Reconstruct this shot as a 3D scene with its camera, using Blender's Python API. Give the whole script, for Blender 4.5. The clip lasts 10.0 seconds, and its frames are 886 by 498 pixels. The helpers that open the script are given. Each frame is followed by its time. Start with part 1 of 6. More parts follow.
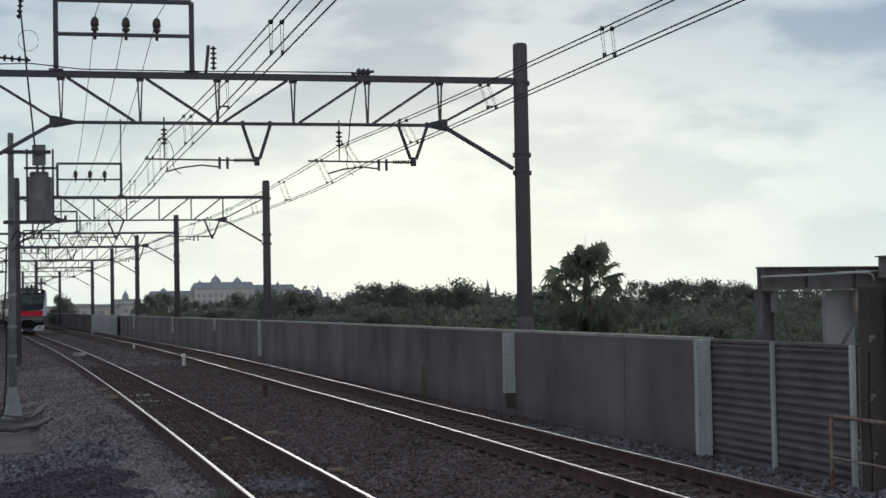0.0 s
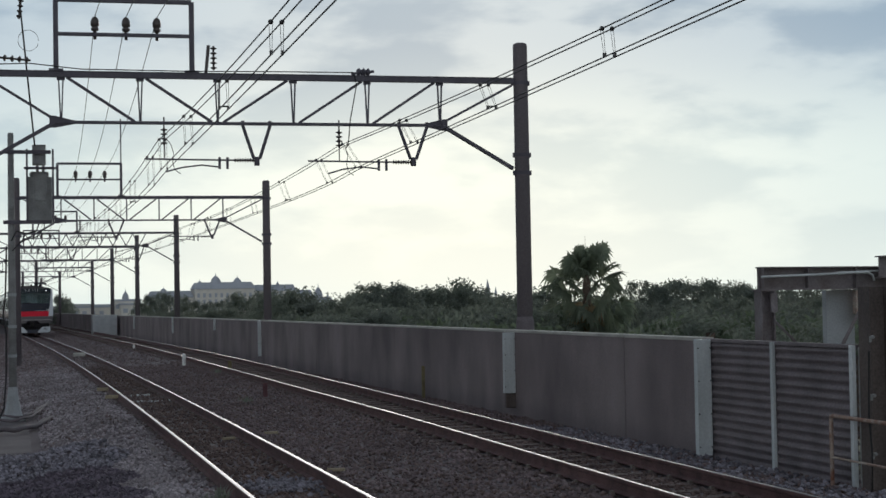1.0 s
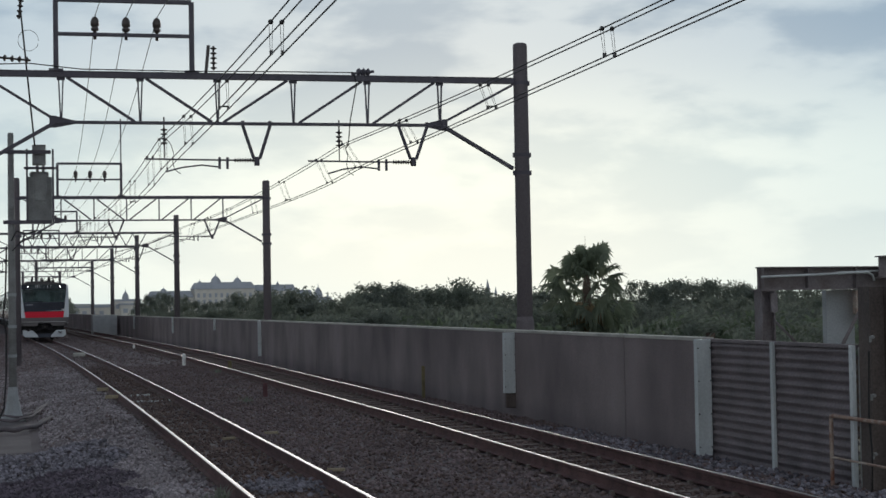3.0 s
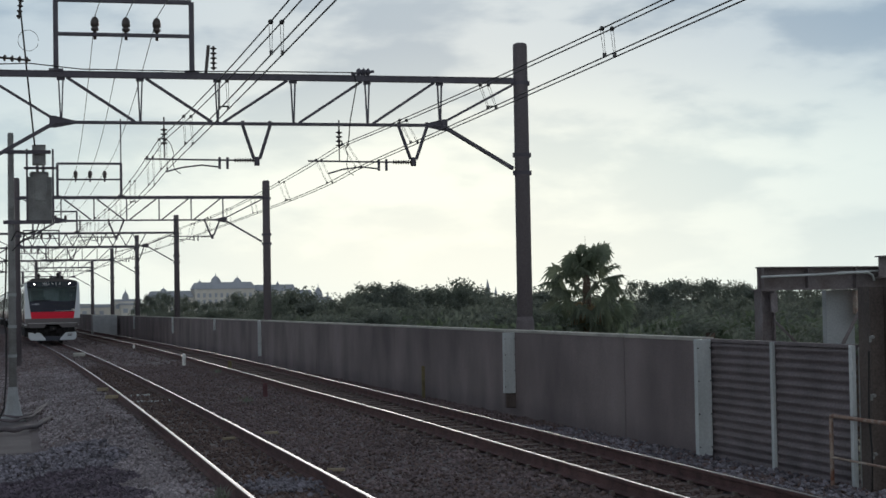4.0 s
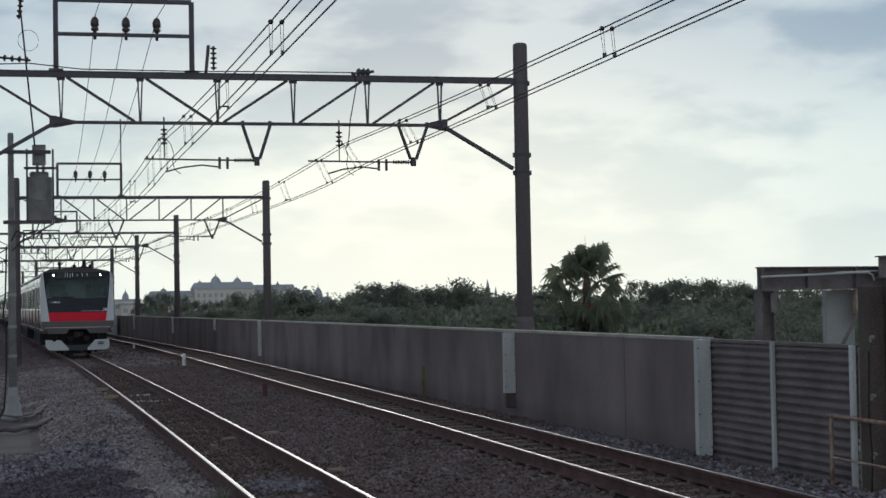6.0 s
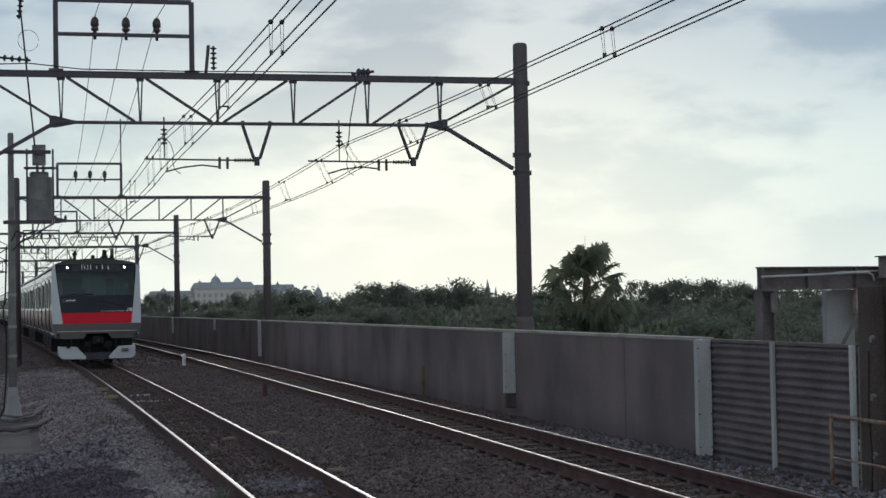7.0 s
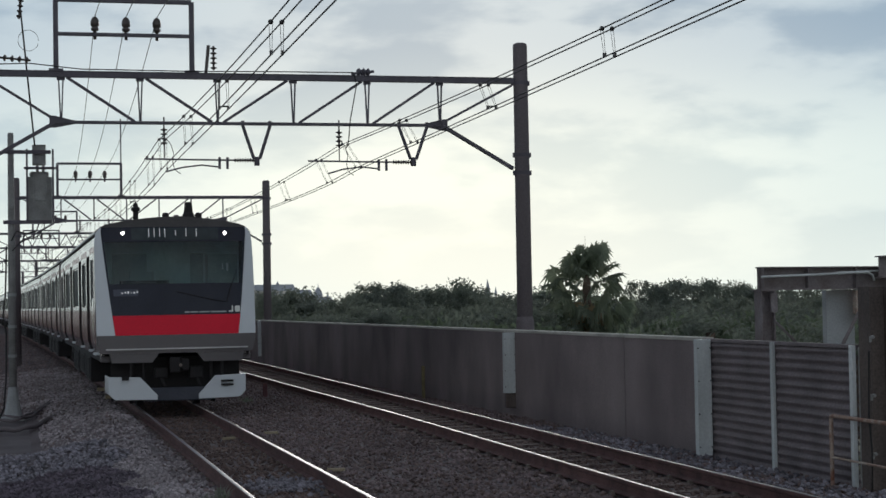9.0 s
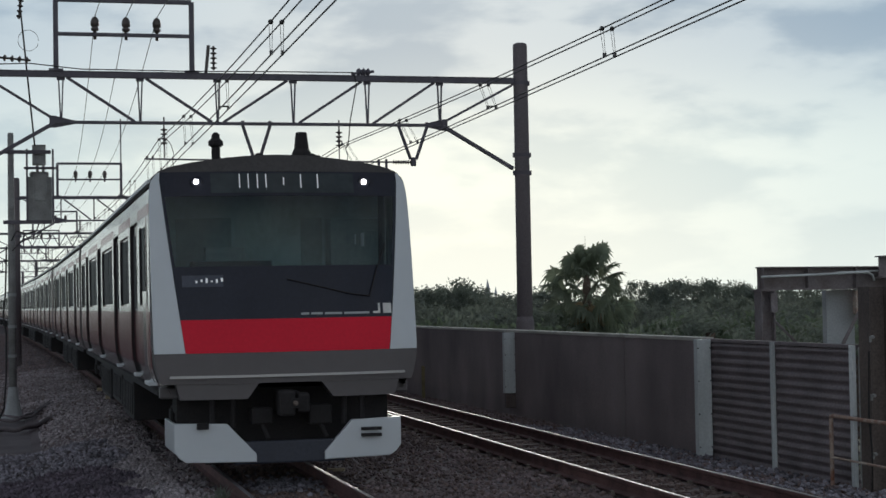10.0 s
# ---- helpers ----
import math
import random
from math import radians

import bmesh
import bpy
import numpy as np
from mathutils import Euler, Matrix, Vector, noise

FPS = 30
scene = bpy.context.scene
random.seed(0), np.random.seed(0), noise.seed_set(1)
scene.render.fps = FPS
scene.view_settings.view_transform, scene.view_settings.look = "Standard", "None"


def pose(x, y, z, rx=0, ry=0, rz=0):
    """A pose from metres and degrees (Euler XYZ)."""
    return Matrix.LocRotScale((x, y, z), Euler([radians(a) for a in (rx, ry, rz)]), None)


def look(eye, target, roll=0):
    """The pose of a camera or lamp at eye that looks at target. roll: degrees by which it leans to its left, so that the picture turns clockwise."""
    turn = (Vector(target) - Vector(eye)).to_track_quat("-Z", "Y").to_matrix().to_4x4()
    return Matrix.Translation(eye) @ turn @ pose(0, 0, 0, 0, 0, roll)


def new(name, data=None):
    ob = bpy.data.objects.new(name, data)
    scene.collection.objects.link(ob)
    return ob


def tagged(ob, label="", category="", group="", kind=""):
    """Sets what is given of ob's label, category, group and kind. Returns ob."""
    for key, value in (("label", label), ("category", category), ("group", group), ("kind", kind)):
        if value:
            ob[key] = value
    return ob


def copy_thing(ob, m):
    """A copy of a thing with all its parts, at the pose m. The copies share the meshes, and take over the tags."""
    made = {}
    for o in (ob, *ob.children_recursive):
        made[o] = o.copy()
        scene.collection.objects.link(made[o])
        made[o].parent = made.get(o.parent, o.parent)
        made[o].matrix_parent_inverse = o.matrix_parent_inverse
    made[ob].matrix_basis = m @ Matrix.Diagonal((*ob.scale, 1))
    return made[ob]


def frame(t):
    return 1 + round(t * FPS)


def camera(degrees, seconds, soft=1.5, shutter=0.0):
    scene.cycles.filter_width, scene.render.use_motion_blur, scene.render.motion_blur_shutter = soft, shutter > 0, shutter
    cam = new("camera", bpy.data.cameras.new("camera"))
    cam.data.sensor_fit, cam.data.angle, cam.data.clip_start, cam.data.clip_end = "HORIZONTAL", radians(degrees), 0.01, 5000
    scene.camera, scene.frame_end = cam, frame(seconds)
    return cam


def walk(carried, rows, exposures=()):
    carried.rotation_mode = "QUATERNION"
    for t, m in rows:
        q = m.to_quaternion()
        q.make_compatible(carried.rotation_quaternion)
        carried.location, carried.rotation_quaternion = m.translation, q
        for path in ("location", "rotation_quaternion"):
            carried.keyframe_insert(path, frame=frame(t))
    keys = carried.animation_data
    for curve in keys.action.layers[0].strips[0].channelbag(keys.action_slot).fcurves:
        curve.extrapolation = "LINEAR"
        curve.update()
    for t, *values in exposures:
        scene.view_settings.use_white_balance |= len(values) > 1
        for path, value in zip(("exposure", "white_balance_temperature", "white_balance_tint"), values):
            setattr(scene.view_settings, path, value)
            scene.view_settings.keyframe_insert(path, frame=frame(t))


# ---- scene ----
# ---------- camera ----------
cam = camera(29.62, 10.0, soft=1.55)
YAW, TILT, ROLL, EYE = radians(14.155), radians(1.813), -1.026, Vector((0, 0, 1.934))
AIM = EYE + Vector((math.sin(YAW) * math.cos(TILT), math.cos(YAW) * math.cos(TILT), math.sin(TILT)))
walk(cam, [(0, look(EYE, AIM, ROLL)), (10, look(EYE, AIM, ROLL))])

# ---------- light ----------
SUN_EL, SUN_AZ = radians(9), radians(14)          # azimuth from +y towards +x
SUN_DIR = Vector((math.sin(SUN_AZ) * math.cos(SUN_EL), math.cos(SUN_AZ) * math.cos(SUN_EL), math.sin(SUN_EL)))
scene.view_settings.exposure = 0.0


def build_world():
    w = bpy.data.worlds.new("cloudy_sky")
    scene.world = w
    w.use_nodes = True
    nt = w.node_tree
    nt.nodes.clear()
    N, L = nt.nodes.new, nt.links.new
    out, bg = N("ShaderNodeOutputWorld"), N("ShaderNodeBackground")
    sky = N("ShaderNodeTexSky")
    sky.sky_type, sky.sun_disc = "NISHITA", False
    sky.sun_elevation, sky.sun_rotation = SUN_EL, SUN_AZ
    sky.dust_density, sky.air_density = 2.0, 1.2
    skys = N("ShaderNodeVectorMath")
    skys.operation = "SCALE"
    skys.inputs["Scale"].default_value = 0.05
    L(sky.outputs[0], skys.inputs[0])
    tc = N("ShaderNodeTexCoord")
    nrm = N("ShaderNodeVectorMath")
    nrm.operation = "NORMALIZE"
    L(tc.outputs["Generated"], nrm.inputs[0])
    dot = N("ShaderNodeVectorMath")
    dot.operation = "DOT_PRODUCT"
    dot.inputs[1].default_value = SUN_DIR
    L(nrm.outputs[0], dot.inputs[0])
    # cloud deck: bright towards the hidden sun, darker to its sides and overhead
    glow = N("ShaderNodeValToRGB")
    el = glow.color_ramp.elements
    # the end opposite the sun is raised as fill for surfaces facing the eye
    el[0].position, el[0].color = 0.0, (0.98, 0.96, 0.95, 1)
    el[1].position, el[1].color = 1.0, (0.92, 0.99, 0.97, 1)
    for pos, c in ((0.5, (0.60, 0.60, 0.61, 1)), (0.8, (0.42, 0.46, 0.50, 1)), (0.92, (0.50, 0.585, 0.65, 1)), (0.96, (0.73, 0.83, 0.87, 1)), (0.985, (0.79, 0.89, 0.91, 1))):
        e = el.new(pos)
        e.color = c
    for e in el:
        e.color = (e.color[0] * 0.96, e.color[1], e.color[2] * 1.035, 1)
    half = N("ShaderNodeMapRange")
    half.inputs[1].default_value, half.inputs[2].default_value = -1, 1
    L(dot.outputs["Value"], half.inputs[0])
    L(half.outputs[0], glow.inputs[0])
    sep = N("ShaderNodeSeparateXYZ")
    L(nrm.outputs[0], sep.inputs[0])
    # the haze near the horizon is lighter and warmer
    hz = N("ShaderNodeValToRGB")
    hz.color_ramp.interpolation = "EASE"
    hz.color_ramp.elements[0].color = (1.09, 1.07, 0.98, 1)
    hz.color_ramp.elements[1].color = (0.40, 0.40, 0.41, 1)
    e = hz.color_ramp.elements.new(0.16)
    e.color = (0.655, 0.70, 0.765, 1)
    e = hz.color_ramp.elements.new(0.07)
    e.color = (0.975, 0.985, 0.935, 1)
    L(sep.outputs[2], hz.inputs[0])
    m1 = N("ShaderNodeVectorMath")
    m1.operation = "MULTIPLY"
    L(glow.outputs[0], m1.inputs[0])
    L(hz.outputs[0], m1.inputs[1])
    # soft banks of cloud, flattened towards the horizon
    mp = N("ShaderNodeMapping")
    mp.inputs["Scale"].default_value = (1.0, 1.0, 2.8)
    mp.inputs["Location"].default_value = (0.35, 0.1, 0.25)
    L(nrm.outputs[0], mp.inputs[0])
    n1 = N("ShaderNodeTexNoise")
    n1.inputs["Scale"].default_value, n1.inputs["Detail"].default_value, n1.inputs["Roughness"].default_value = 9.0, 7, 0.5
    n1.inputs["Distortion"].default_value = 0.1
    L(mp.outputs[0], n1.inputs["Vector"])
    cl = N("ShaderNodeMapRange")
    cl.interpolation_type = "SMOOTHSTEP"
    cl.inputs[1].default_value, cl.inputs[2].default_value = 0.45, 0.62
    L(n1.outputs[0], cl.inputs[0])
    amp = N("ShaderNodeMapRange")
    amp.inputs[1].default_value, amp.inputs[2].default_value = 0.0, 0.16
    amp.inputs[3].default_value, amp.inputs[4].default_value = 0.15, 1.0
    L(sep.outputs[2], amp.inputs[0])
    mul = N("ShaderNodeMath")
    mul.operation = "MULTIPLY"
    L(cl.outputs[0], mul.inputs[0])
    L(amp.outputs[0], mul.inputs[1])
    dark = N("ShaderNodeMix")
    dark.data_type, dark.blend_type = "RGBA", "MULTIPLY"
    dark.inputs[7].default_value = (0.60, 0.69, 0.78, 1)
    L(mul.outputs[0], dark.inputs[0])
    L(m1.outputs[0], dark.inputs[6])
    mix = N("ShaderNodeMix")
    mix.data_type = "RGBA"
    mix.inputs[0].default_value = 0.94
    L(skys.outputs[0], mix.inputs[6])
    L(dark.outputs[2], mix.inputs[7])
    L(mix.outputs[2], bg.inputs[0])
    bg.inputs[1].default_value = 1.0
    L(bg.outputs[0], out.inputs[0])


build_world()
sun_data = bpy.data.lights.new("sun", "SUN")
sun_data.energy, sun_data.angle, sun_data.color = 0.6, radians(20), (1.0, 0.95, 0.88)
sun = new("sun", sun_data)
sun.matrix_world = look(SUN_DIR * 50, (0, 0, 0))


# ---------- materials ----------
def material(name, base, rough=0.7, metal=0.0, var=0.25, scale=6.0, fine=60.0, bump=0.3, bump_dist=0.01, tint=None, streak=None,
             spec=0.5, island=0.0, per_object=0.0, coat=0.0):
    """A surface with two scales of variation, optional stains (tint), vertical streaks and per-piece variation."""
    m = bpy.data.materials.new(name)
    m.use_nodes = True
    nt = m.node_tree
    N, L = nt.nodes.new, nt.links.new
    b = nt.nodes["Principled BSDF"]
    b.inputs["Roughness"].default_value, b.inputs["Metallic"].default_value = rough, metal
    b.inputs["Specular IOR Level"].default_value = spec
    b.inputs["Coat Weight"].default_value = coat
    tc = N("ShaderNodeTexCoord")
    vec = tc.outputs["Object"]
    if streak:
        mp = N("ShaderNodeMapping")
        mp.inputs["Scale"].default_value = streak
        L(vec, mp.inputs[0])
        svec = mp.outputs[0]
    else:
        svec = vec
    big, small = N("ShaderNodeTexNoise"), N("ShaderNodeTexNoise")
    big.inputs["Scale"].default_value, big.inputs["Detail"].default_value = scale, 5
    small.inputs["Scale"].default_value, small.inputs["Detail"].default_value = fine, 3
    L(svec, big.inputs["Vector"])
    L(vec, small.inputs["Vector"])
    dark = [c * (1 - var) for c in base]
    light = [min(1, c * (1 + var)) for c in base]
    ramp = N("ShaderNodeValToRGB")
    ramp.color_ramp.elements[0].position, ramp.color_ramp.elements[1].position = 0.3, 0.7
    ramp.color_ramp.elements[0].color = (*(tint or dark), 1)
    ramp.color_ramp.elements[1].color = (*light, 1)
    L(big.outputs[0], ramp.inputs[0])
    mr = N("ShaderNodeMapRange")
    mr.inputs[1].default_value, mr.inputs[2].default_value = 0.3, 0.7
    mr.inputs[3].default_value, mr.inputs[4].default_value = 1 - var, 1 + var
    L(small.outputs[0], mr.inputs[0])
    mul = N("ShaderNodeVectorMath")
    mul.operation = "SCALE"
    L(ramp.outputs[0], mul.inputs[0])
    L(mr.outputs[0], mul.inputs["Scale"])
    col = mul.outputs[0]
    if island or per_object:
        if island:
            src, amount = N("ShaderNodeNewGeometry").outputs["Random Per Island"], island
        else:
            src, amount = N("ShaderNodeObjectInfo").outputs["Random"], per_object
        mr2 = N("ShaderNodeMapRange")
        mr2.inputs[3].default_value, mr2.inputs[4].default_value = 1 - amount, 1 + amount
        L(src, mr2.inputs[0])
        mul2 = N("ShaderNodeVectorMath")
        mul2.operation = "SCALE"
        L(col, mul2.inputs[0])
        L(mr2.outputs[0], mul2.inputs["Scale"])
        col = mul2.outputs[0]
    L(col, b.inputs["Base Color"])
    if bump:
        bp = N("ShaderNodeBump")
        bp.inputs["Strength"].default_value, bp.inputs["Distance"].default_value = bump, bump_dist
        L(small.outputs[0], bp.inputs["Height"])
        L(bp.outputs[0], b.inputs["Normal"])
    return m


def glowing(name, color, strength):
    m = bpy.data.materials.new(name)
    m.use_nodes = True
    b = m.node_tree.nodes["Principled BSDF"]
    b.inputs["Base Color"].default_value = (0.9, 0.9, 0.9, 1)
    b.inputs["Emission Color"].default_value, b.inputs["Emission Strength"].default_value = (*color, 1), strength
    return m


def leaf_material(name, base, var=0.4):
    m = material(name, base, rough=0.55, var=0.15, scale=0.8, fine=6, bump=0, island=var, spec=0.3)
    nt = m.node_tree
    b = nt.nodes["Principled BSDF"]
    tr, add = nt.nodes.new("ShaderNodeBsdfTranslucent"), nt.nodes.new("ShaderNodeMixShader")
    tr.inputs[0].default_value = (base[0] * 2.3, base[1] * 2.3, base[2] * 2.1, 1)
    add.inputs[0].default_value = 0.5
    nt.links.new(b.outputs[0], add.inputs[1])
    nt.links.new(tr.outputs[0], add.inputs[2])
    nt.links.new(add.outputs[0], nt.nodes["Material Output"].inputs[0])
    return m


M_BALLAST = material("ballast", (0.117, 0.096, 0.104), 0.95, var=0.3, scale=0.5, fine=22, bump=1.0, bump_dist=0.03, tint=(0.083, 0.066, 0.068))
M_STONE = material("ballast_stone", (0.172, 0.133, 0.135), 0.9, var=0.25, scale=0.6, fine=30, bump=0.4, island=0.32, tint=(0.124, 0.095, 0.093))
M_STONE_PALE = material("pale_grey_ballast_stone", (0.304, 0.274, 0.286), 0.9, var=0.25, scale=0.6, fine=30, bump=0.4, island=0.35, tint=(0.193, 0.167, 0.170))
M_STONE_RUST = material("rusty_ballast_stone", (0.133, 0.095, 0.085), 0.9, var=0.25, scale=0.8, fine=30, bump=0.4, island=0.32, tint=(0.087, 0.060, 0.052))
M_STONE_BLUE = material("fresh_ballast_stone", (0.195, 0.184, 0.210), 0.85, var=0.25, scale=0.9, fine=30, bump=0.4, island=0.5)
# ballast stone darkened to hold the shade at the heap foot
M_STONE_DARK = material("shaded_ballast_stone", (0.102, 0.082, 0.104), 0.8, var=0.3, scale=1.5, fine=30, bump=0.4, island=0.45)
M_EARTH = material("dry_earth", (0.12, 0.11, 0.08), 0.95, var=0.3, scale=0.2, fine=4, bump=0.6, bump_dist=0.05, tint=(0.06, 0.075, 0.035))
M_RAIL_TOP = material("polished_rail_steel", (0.30, 0.29, 0.31), 0.42, 1.0, var=0.12, scale=3, fine=40, bump=0.05)
M_RAIL_DULL = material("dull_worn_rail_steel", (0.19, 0.175, 0.175), 0.42, 0.9, var=0.15, scale=3, fine=40, bump=0.05)
M_RUST = material("rusty_rail_steel", (0.107, 0.054, 0.050), 0.85, 0.0, var=0.3, scale=4, fine=50, bump=0.4, tint=(0.066, 0.035, 0.034))
M_SLEEPER = material("sleeper_concrete", (0.110, 0.083, 0.077), 0.92, var=0.25, scale=3, fine=50, bump=0.4, tint=(0.074, 0.052, 0.047), per_object=0.2)
M_CLIP = material("worn_clip_steel", (0.17, 0.14, 0.12), 0.6, 0.4, var=0.2, scale=20, fine=80, bump=0.2)
M_WALL = material("weathered_concrete_wall", (0.225, 0.188, 0.187), 0.92, var=0.14, scale=1.3, fine=45, bump=0.35, tint=(0.129, 0.106, 0.108), streak=(0.6, 0.5, 0.3), per_object=0.06)
M_CAP = material("pale_wall_coping", (0.42, 0.41, 0.37), 0.85, var=0.2, scale=2, fine=40, bump=0.3)
M_WHITE_POST = material("pale_painted_post", (0.68, 0.72, 0.72), 0.6, var=0.08, scale=1.5, fine=30, bump=0.15, tint=(0.4, 0.43, 0.43), streak=(1, 1, 0.2))
M_CORRUG = material("dark_corrugated_sheet", (0.175, 0.150, 0.156), 0.75, var=0.2, scale=2, fine=30, bump=0.2)
M_POLE = material("dark_pole_concrete", (0.147, 0.129, 0.138), 0.85, var=0.2, scale=1.2, fine=40, bump=0.3, streak=(1, 1, 0.15))
M_STEEL = material("dull_galvanised_steel", (0.110, 0.102, 0.122), 0.6, 0.3, var=0.15, scale=3, fine=40, bump=0.15)
M_WIRE = material("oxidised_wire", (0.10, 0.095, 0.09), 0.6, 0.4, var=0.1, scale=3, fine=30, bump=0)
M_PORCELAIN = material("dark_insulator_glaze", (0.08, 0.065, 0.06), 0.35, var=0.15, scale=10, fine=60, bump=0)
M_SIGNAL = material("grey_signal_case", (0.27, 0.275, 0.27), 0.6, var=0.15, scale=4, fine=40, bump=0.15, tint=(0.19, 0.19, 0.185))
M_GREYSTEEL = material("grey_painted_steel", (0.38, 0.40, 0.41), 0.55, var=0.12, scale=3, fine=40, bump=0.1)
M_SLAB = material("dirty_slab_concrete", (0.121, 0.104, 0.110), 0.95, var=0.25, scale=1.5, fine=40, bump=0.3)
M_TAN = material("weathered_timber", (0.340, 0.289, 0.200), 0.9, var=0.2, scale=4, fine=40, bump=0.2)
M_BROWN_STEEL = material("brown_weathered_steel", (0.185, 0.168, 0.175), 0.7, var=0.18, scale=3, fine=40, bump=0.3, tint=(0.125, 0.10, 0.095))
M_COLUMN = material("dark_brown_column_paint", (0.115, 0.092, 0.08), 0.75, var=0.25, scale=2.5, fine=40, bump=0.3, tint=(0.075, 0.06, 0.056), streak=(1, 1, 0.3))
M_ORANGE_RUST = material("orange_rust", (0.33, 0.29, 0.25), 0.85, var=0.3, scale=7, fine=70, bump=0.4, tint=(0.22, 0.09, 0.055))
M_CABLE = material("black_cable_sheath", (0.035, 0.034, 0.034), 0.95, var=0.2, scale=5, fine=40, bump=0.1)
M_YELLOW = material("faded_yellow_paint", (0.17, 0.145, 0.075), 0.8, var=0.2, scale=4, fine=40, bump=0.2)
M_RED_POST = material("faded_red_paint", (0.115, 0.05, 0.055), 0.8, var=0.2, scale=6, fine=40, bump=0.2)
M_WHITE_PAINT = material("white_marker_paint", (0.75, 0.75, 0.72), 0.6, var=0.1, scale=5, fine=40, bump=0.1)
M_HOTEL = material("far_cream_render", (0.700, 0.670, 0.608), 0.9, var=0.05, scale=0.05, fine=0.5, bump=0)
M_HOTEL_ROOF = material("far_slate_roof", (0.42, 0.45, 0.50), 0.8, var=0.06, scale=0.05, fine=0.5, bump=0)
M_DARKGLASS = material("dark_window_glass", (0.02, 0.023, 0.026), 0.5, var=0.1, scale=3, fine=20, bump=0, spec=0.08)
M_STAINLESS = material("brushed_stainless_steel", (0.54, 0.525, 0.525), 0.16, 0.95, var=0.06, scale=1.2, fine=80, bump=0.05, streak=(1, 0.2, 1))
M_TRAIN_WHITE = material("white_train_mask_paint", (0.60, 0.64, 0.67), 0.35, var=0.012, scale=1.5, fine=8, bump=0, coat=0.2)
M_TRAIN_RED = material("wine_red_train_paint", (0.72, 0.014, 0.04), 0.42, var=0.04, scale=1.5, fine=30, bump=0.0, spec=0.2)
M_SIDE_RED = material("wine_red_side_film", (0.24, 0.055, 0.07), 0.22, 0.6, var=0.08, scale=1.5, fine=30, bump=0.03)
M_TRAIN_GREY = material("silver_grey_train_paint", (0.124, 0.115, 0.119), 0.4, 0.3, var=0.03, scale=2, fine=9, bump=0)
M_TRAIN_BLACK = material("black_train_mask", (0.018, 0.02, 0.032), 0.16, var=0.1, scale=2, fine=30, bump=0, spec=0.3)
M_UNDER = material("dirty_underframe", (0.017, 0.015, 0.016), 0.8, var=0.25, scale=4, fine=40, bump=0.3)
M_ROOF = material("dark_grey_roof", (0.07, 0.066, 0.066), 0.8, var=0.15, scale=2, fine=30, bump=0.2)
# lighter than the chin: the lip's highlight is put into the colour
M_LIP = material("highlit_lip_paint", (0.50, 0.49, 0.49), 0.35, 0.3, var=0.05, scale=2, fine=40, bump=0.02)
M_NUMBER = material("dim_display", (0.045, 0.052, 0.075), 0.2, var=0.1, scale=4, fine=20, bump=0)
M_DISPLAY = material("display_glass", (0.026, 0.036, 0.04), 0.12, var=0.15, scale=2, fine=8, bump=0, spec=0.4)
M_DARKBLUE = material("dark_blue_grey_paint", (0.035, 0.04, 0.058), 0.5, var=0.15, scale=3, fine=30, bump=0.1)
M_CAB = material("pale_cab_lining", (0.42, 0.50, 0.49), 0.7, var=0.12, scale=2, fine=20, bump=0.05)
M_CABDARK = material("dark_cab_lining", (0.24, 0.29, 0.29), 0.7, var=0.15, scale=2, fine=20, bump=0.05)


def tinted_glass(name, tint, gloss):
    """A thin tinted pane: mostly see-through, with a faint sheen."""
    m = bpy.data.materials.new(name)
    m.use_nodes = True
    nt = m.node_tree
    tr, gl, mix = nt.nodes.new("ShaderNodeBsdfTransparent"), nt.nodes.new("ShaderNodeBsdfGlossy"), nt.nodes.new("ShaderNodeMixShader")
    tr.inputs[0].default_value = (*tint, 1)
    gl.inputs["Roughness"].default_value = 0.06
    mix.inputs[0].default_value = gloss
    nt.links.new(tr.outputs[0], mix.inputs[1])
    nt.links.new(gl.outputs[0], mix.inputs[2])
    nt.links.new(mix.outputs[0], nt.nodes["Material Output"].inputs[0])
    return m


M_SCREEN = tinted_glass("windscreen_glass", (0.72, 0.80, 0.80), 0.03)
M_LAMP_GLOW = glowing("lit_headlamp", (1.0, 0.96, 0.88), 14.0)
M_DISPLAY_GLOW = glowing("lit_display_segment", (0.8, 0.85, 0.9), 0.2)
M_LEAF = leaf_material("broad_leaf", (0.122, 0.137, 0.116))
M_LEAF_DARK = leaf_material("dark_leaf", (0.112, 0.126, 0.112))
M_LEAF_LIGHT = leaf_material("light_leaf", (0.098, 0.122, 0.084))
M_PALM = leaf_material("palm_leaf", (0.135, 0.155, 0.115))
M_PALM_DRY = leaf_material("dry_palm_leaf", (0.22, 0.17, 0.11))
M_BARK = material("brown_bark", (0.12, 0.09, 0.07), 0.95, var=0.3, scale=3, fine=30, bump=0.6)


# ---------- geometry helpers ----------
def obj(name, verts, faces, mat, parent=None, label="", smooth=False):
    me = bpy.data.meshes.new(name)
    me.from_pydata([tuple(v) for v in verts], [], faces)
    if smooth:
        me.polygons.foreach_set("use_smooth", [True] * len(me.polygons))
    me.materials.append(mat)
    me.update()
    ob = new(name, me)
    if parent:
        ob.parent = parent
    if label:
        ob["label"] = label
    return ob


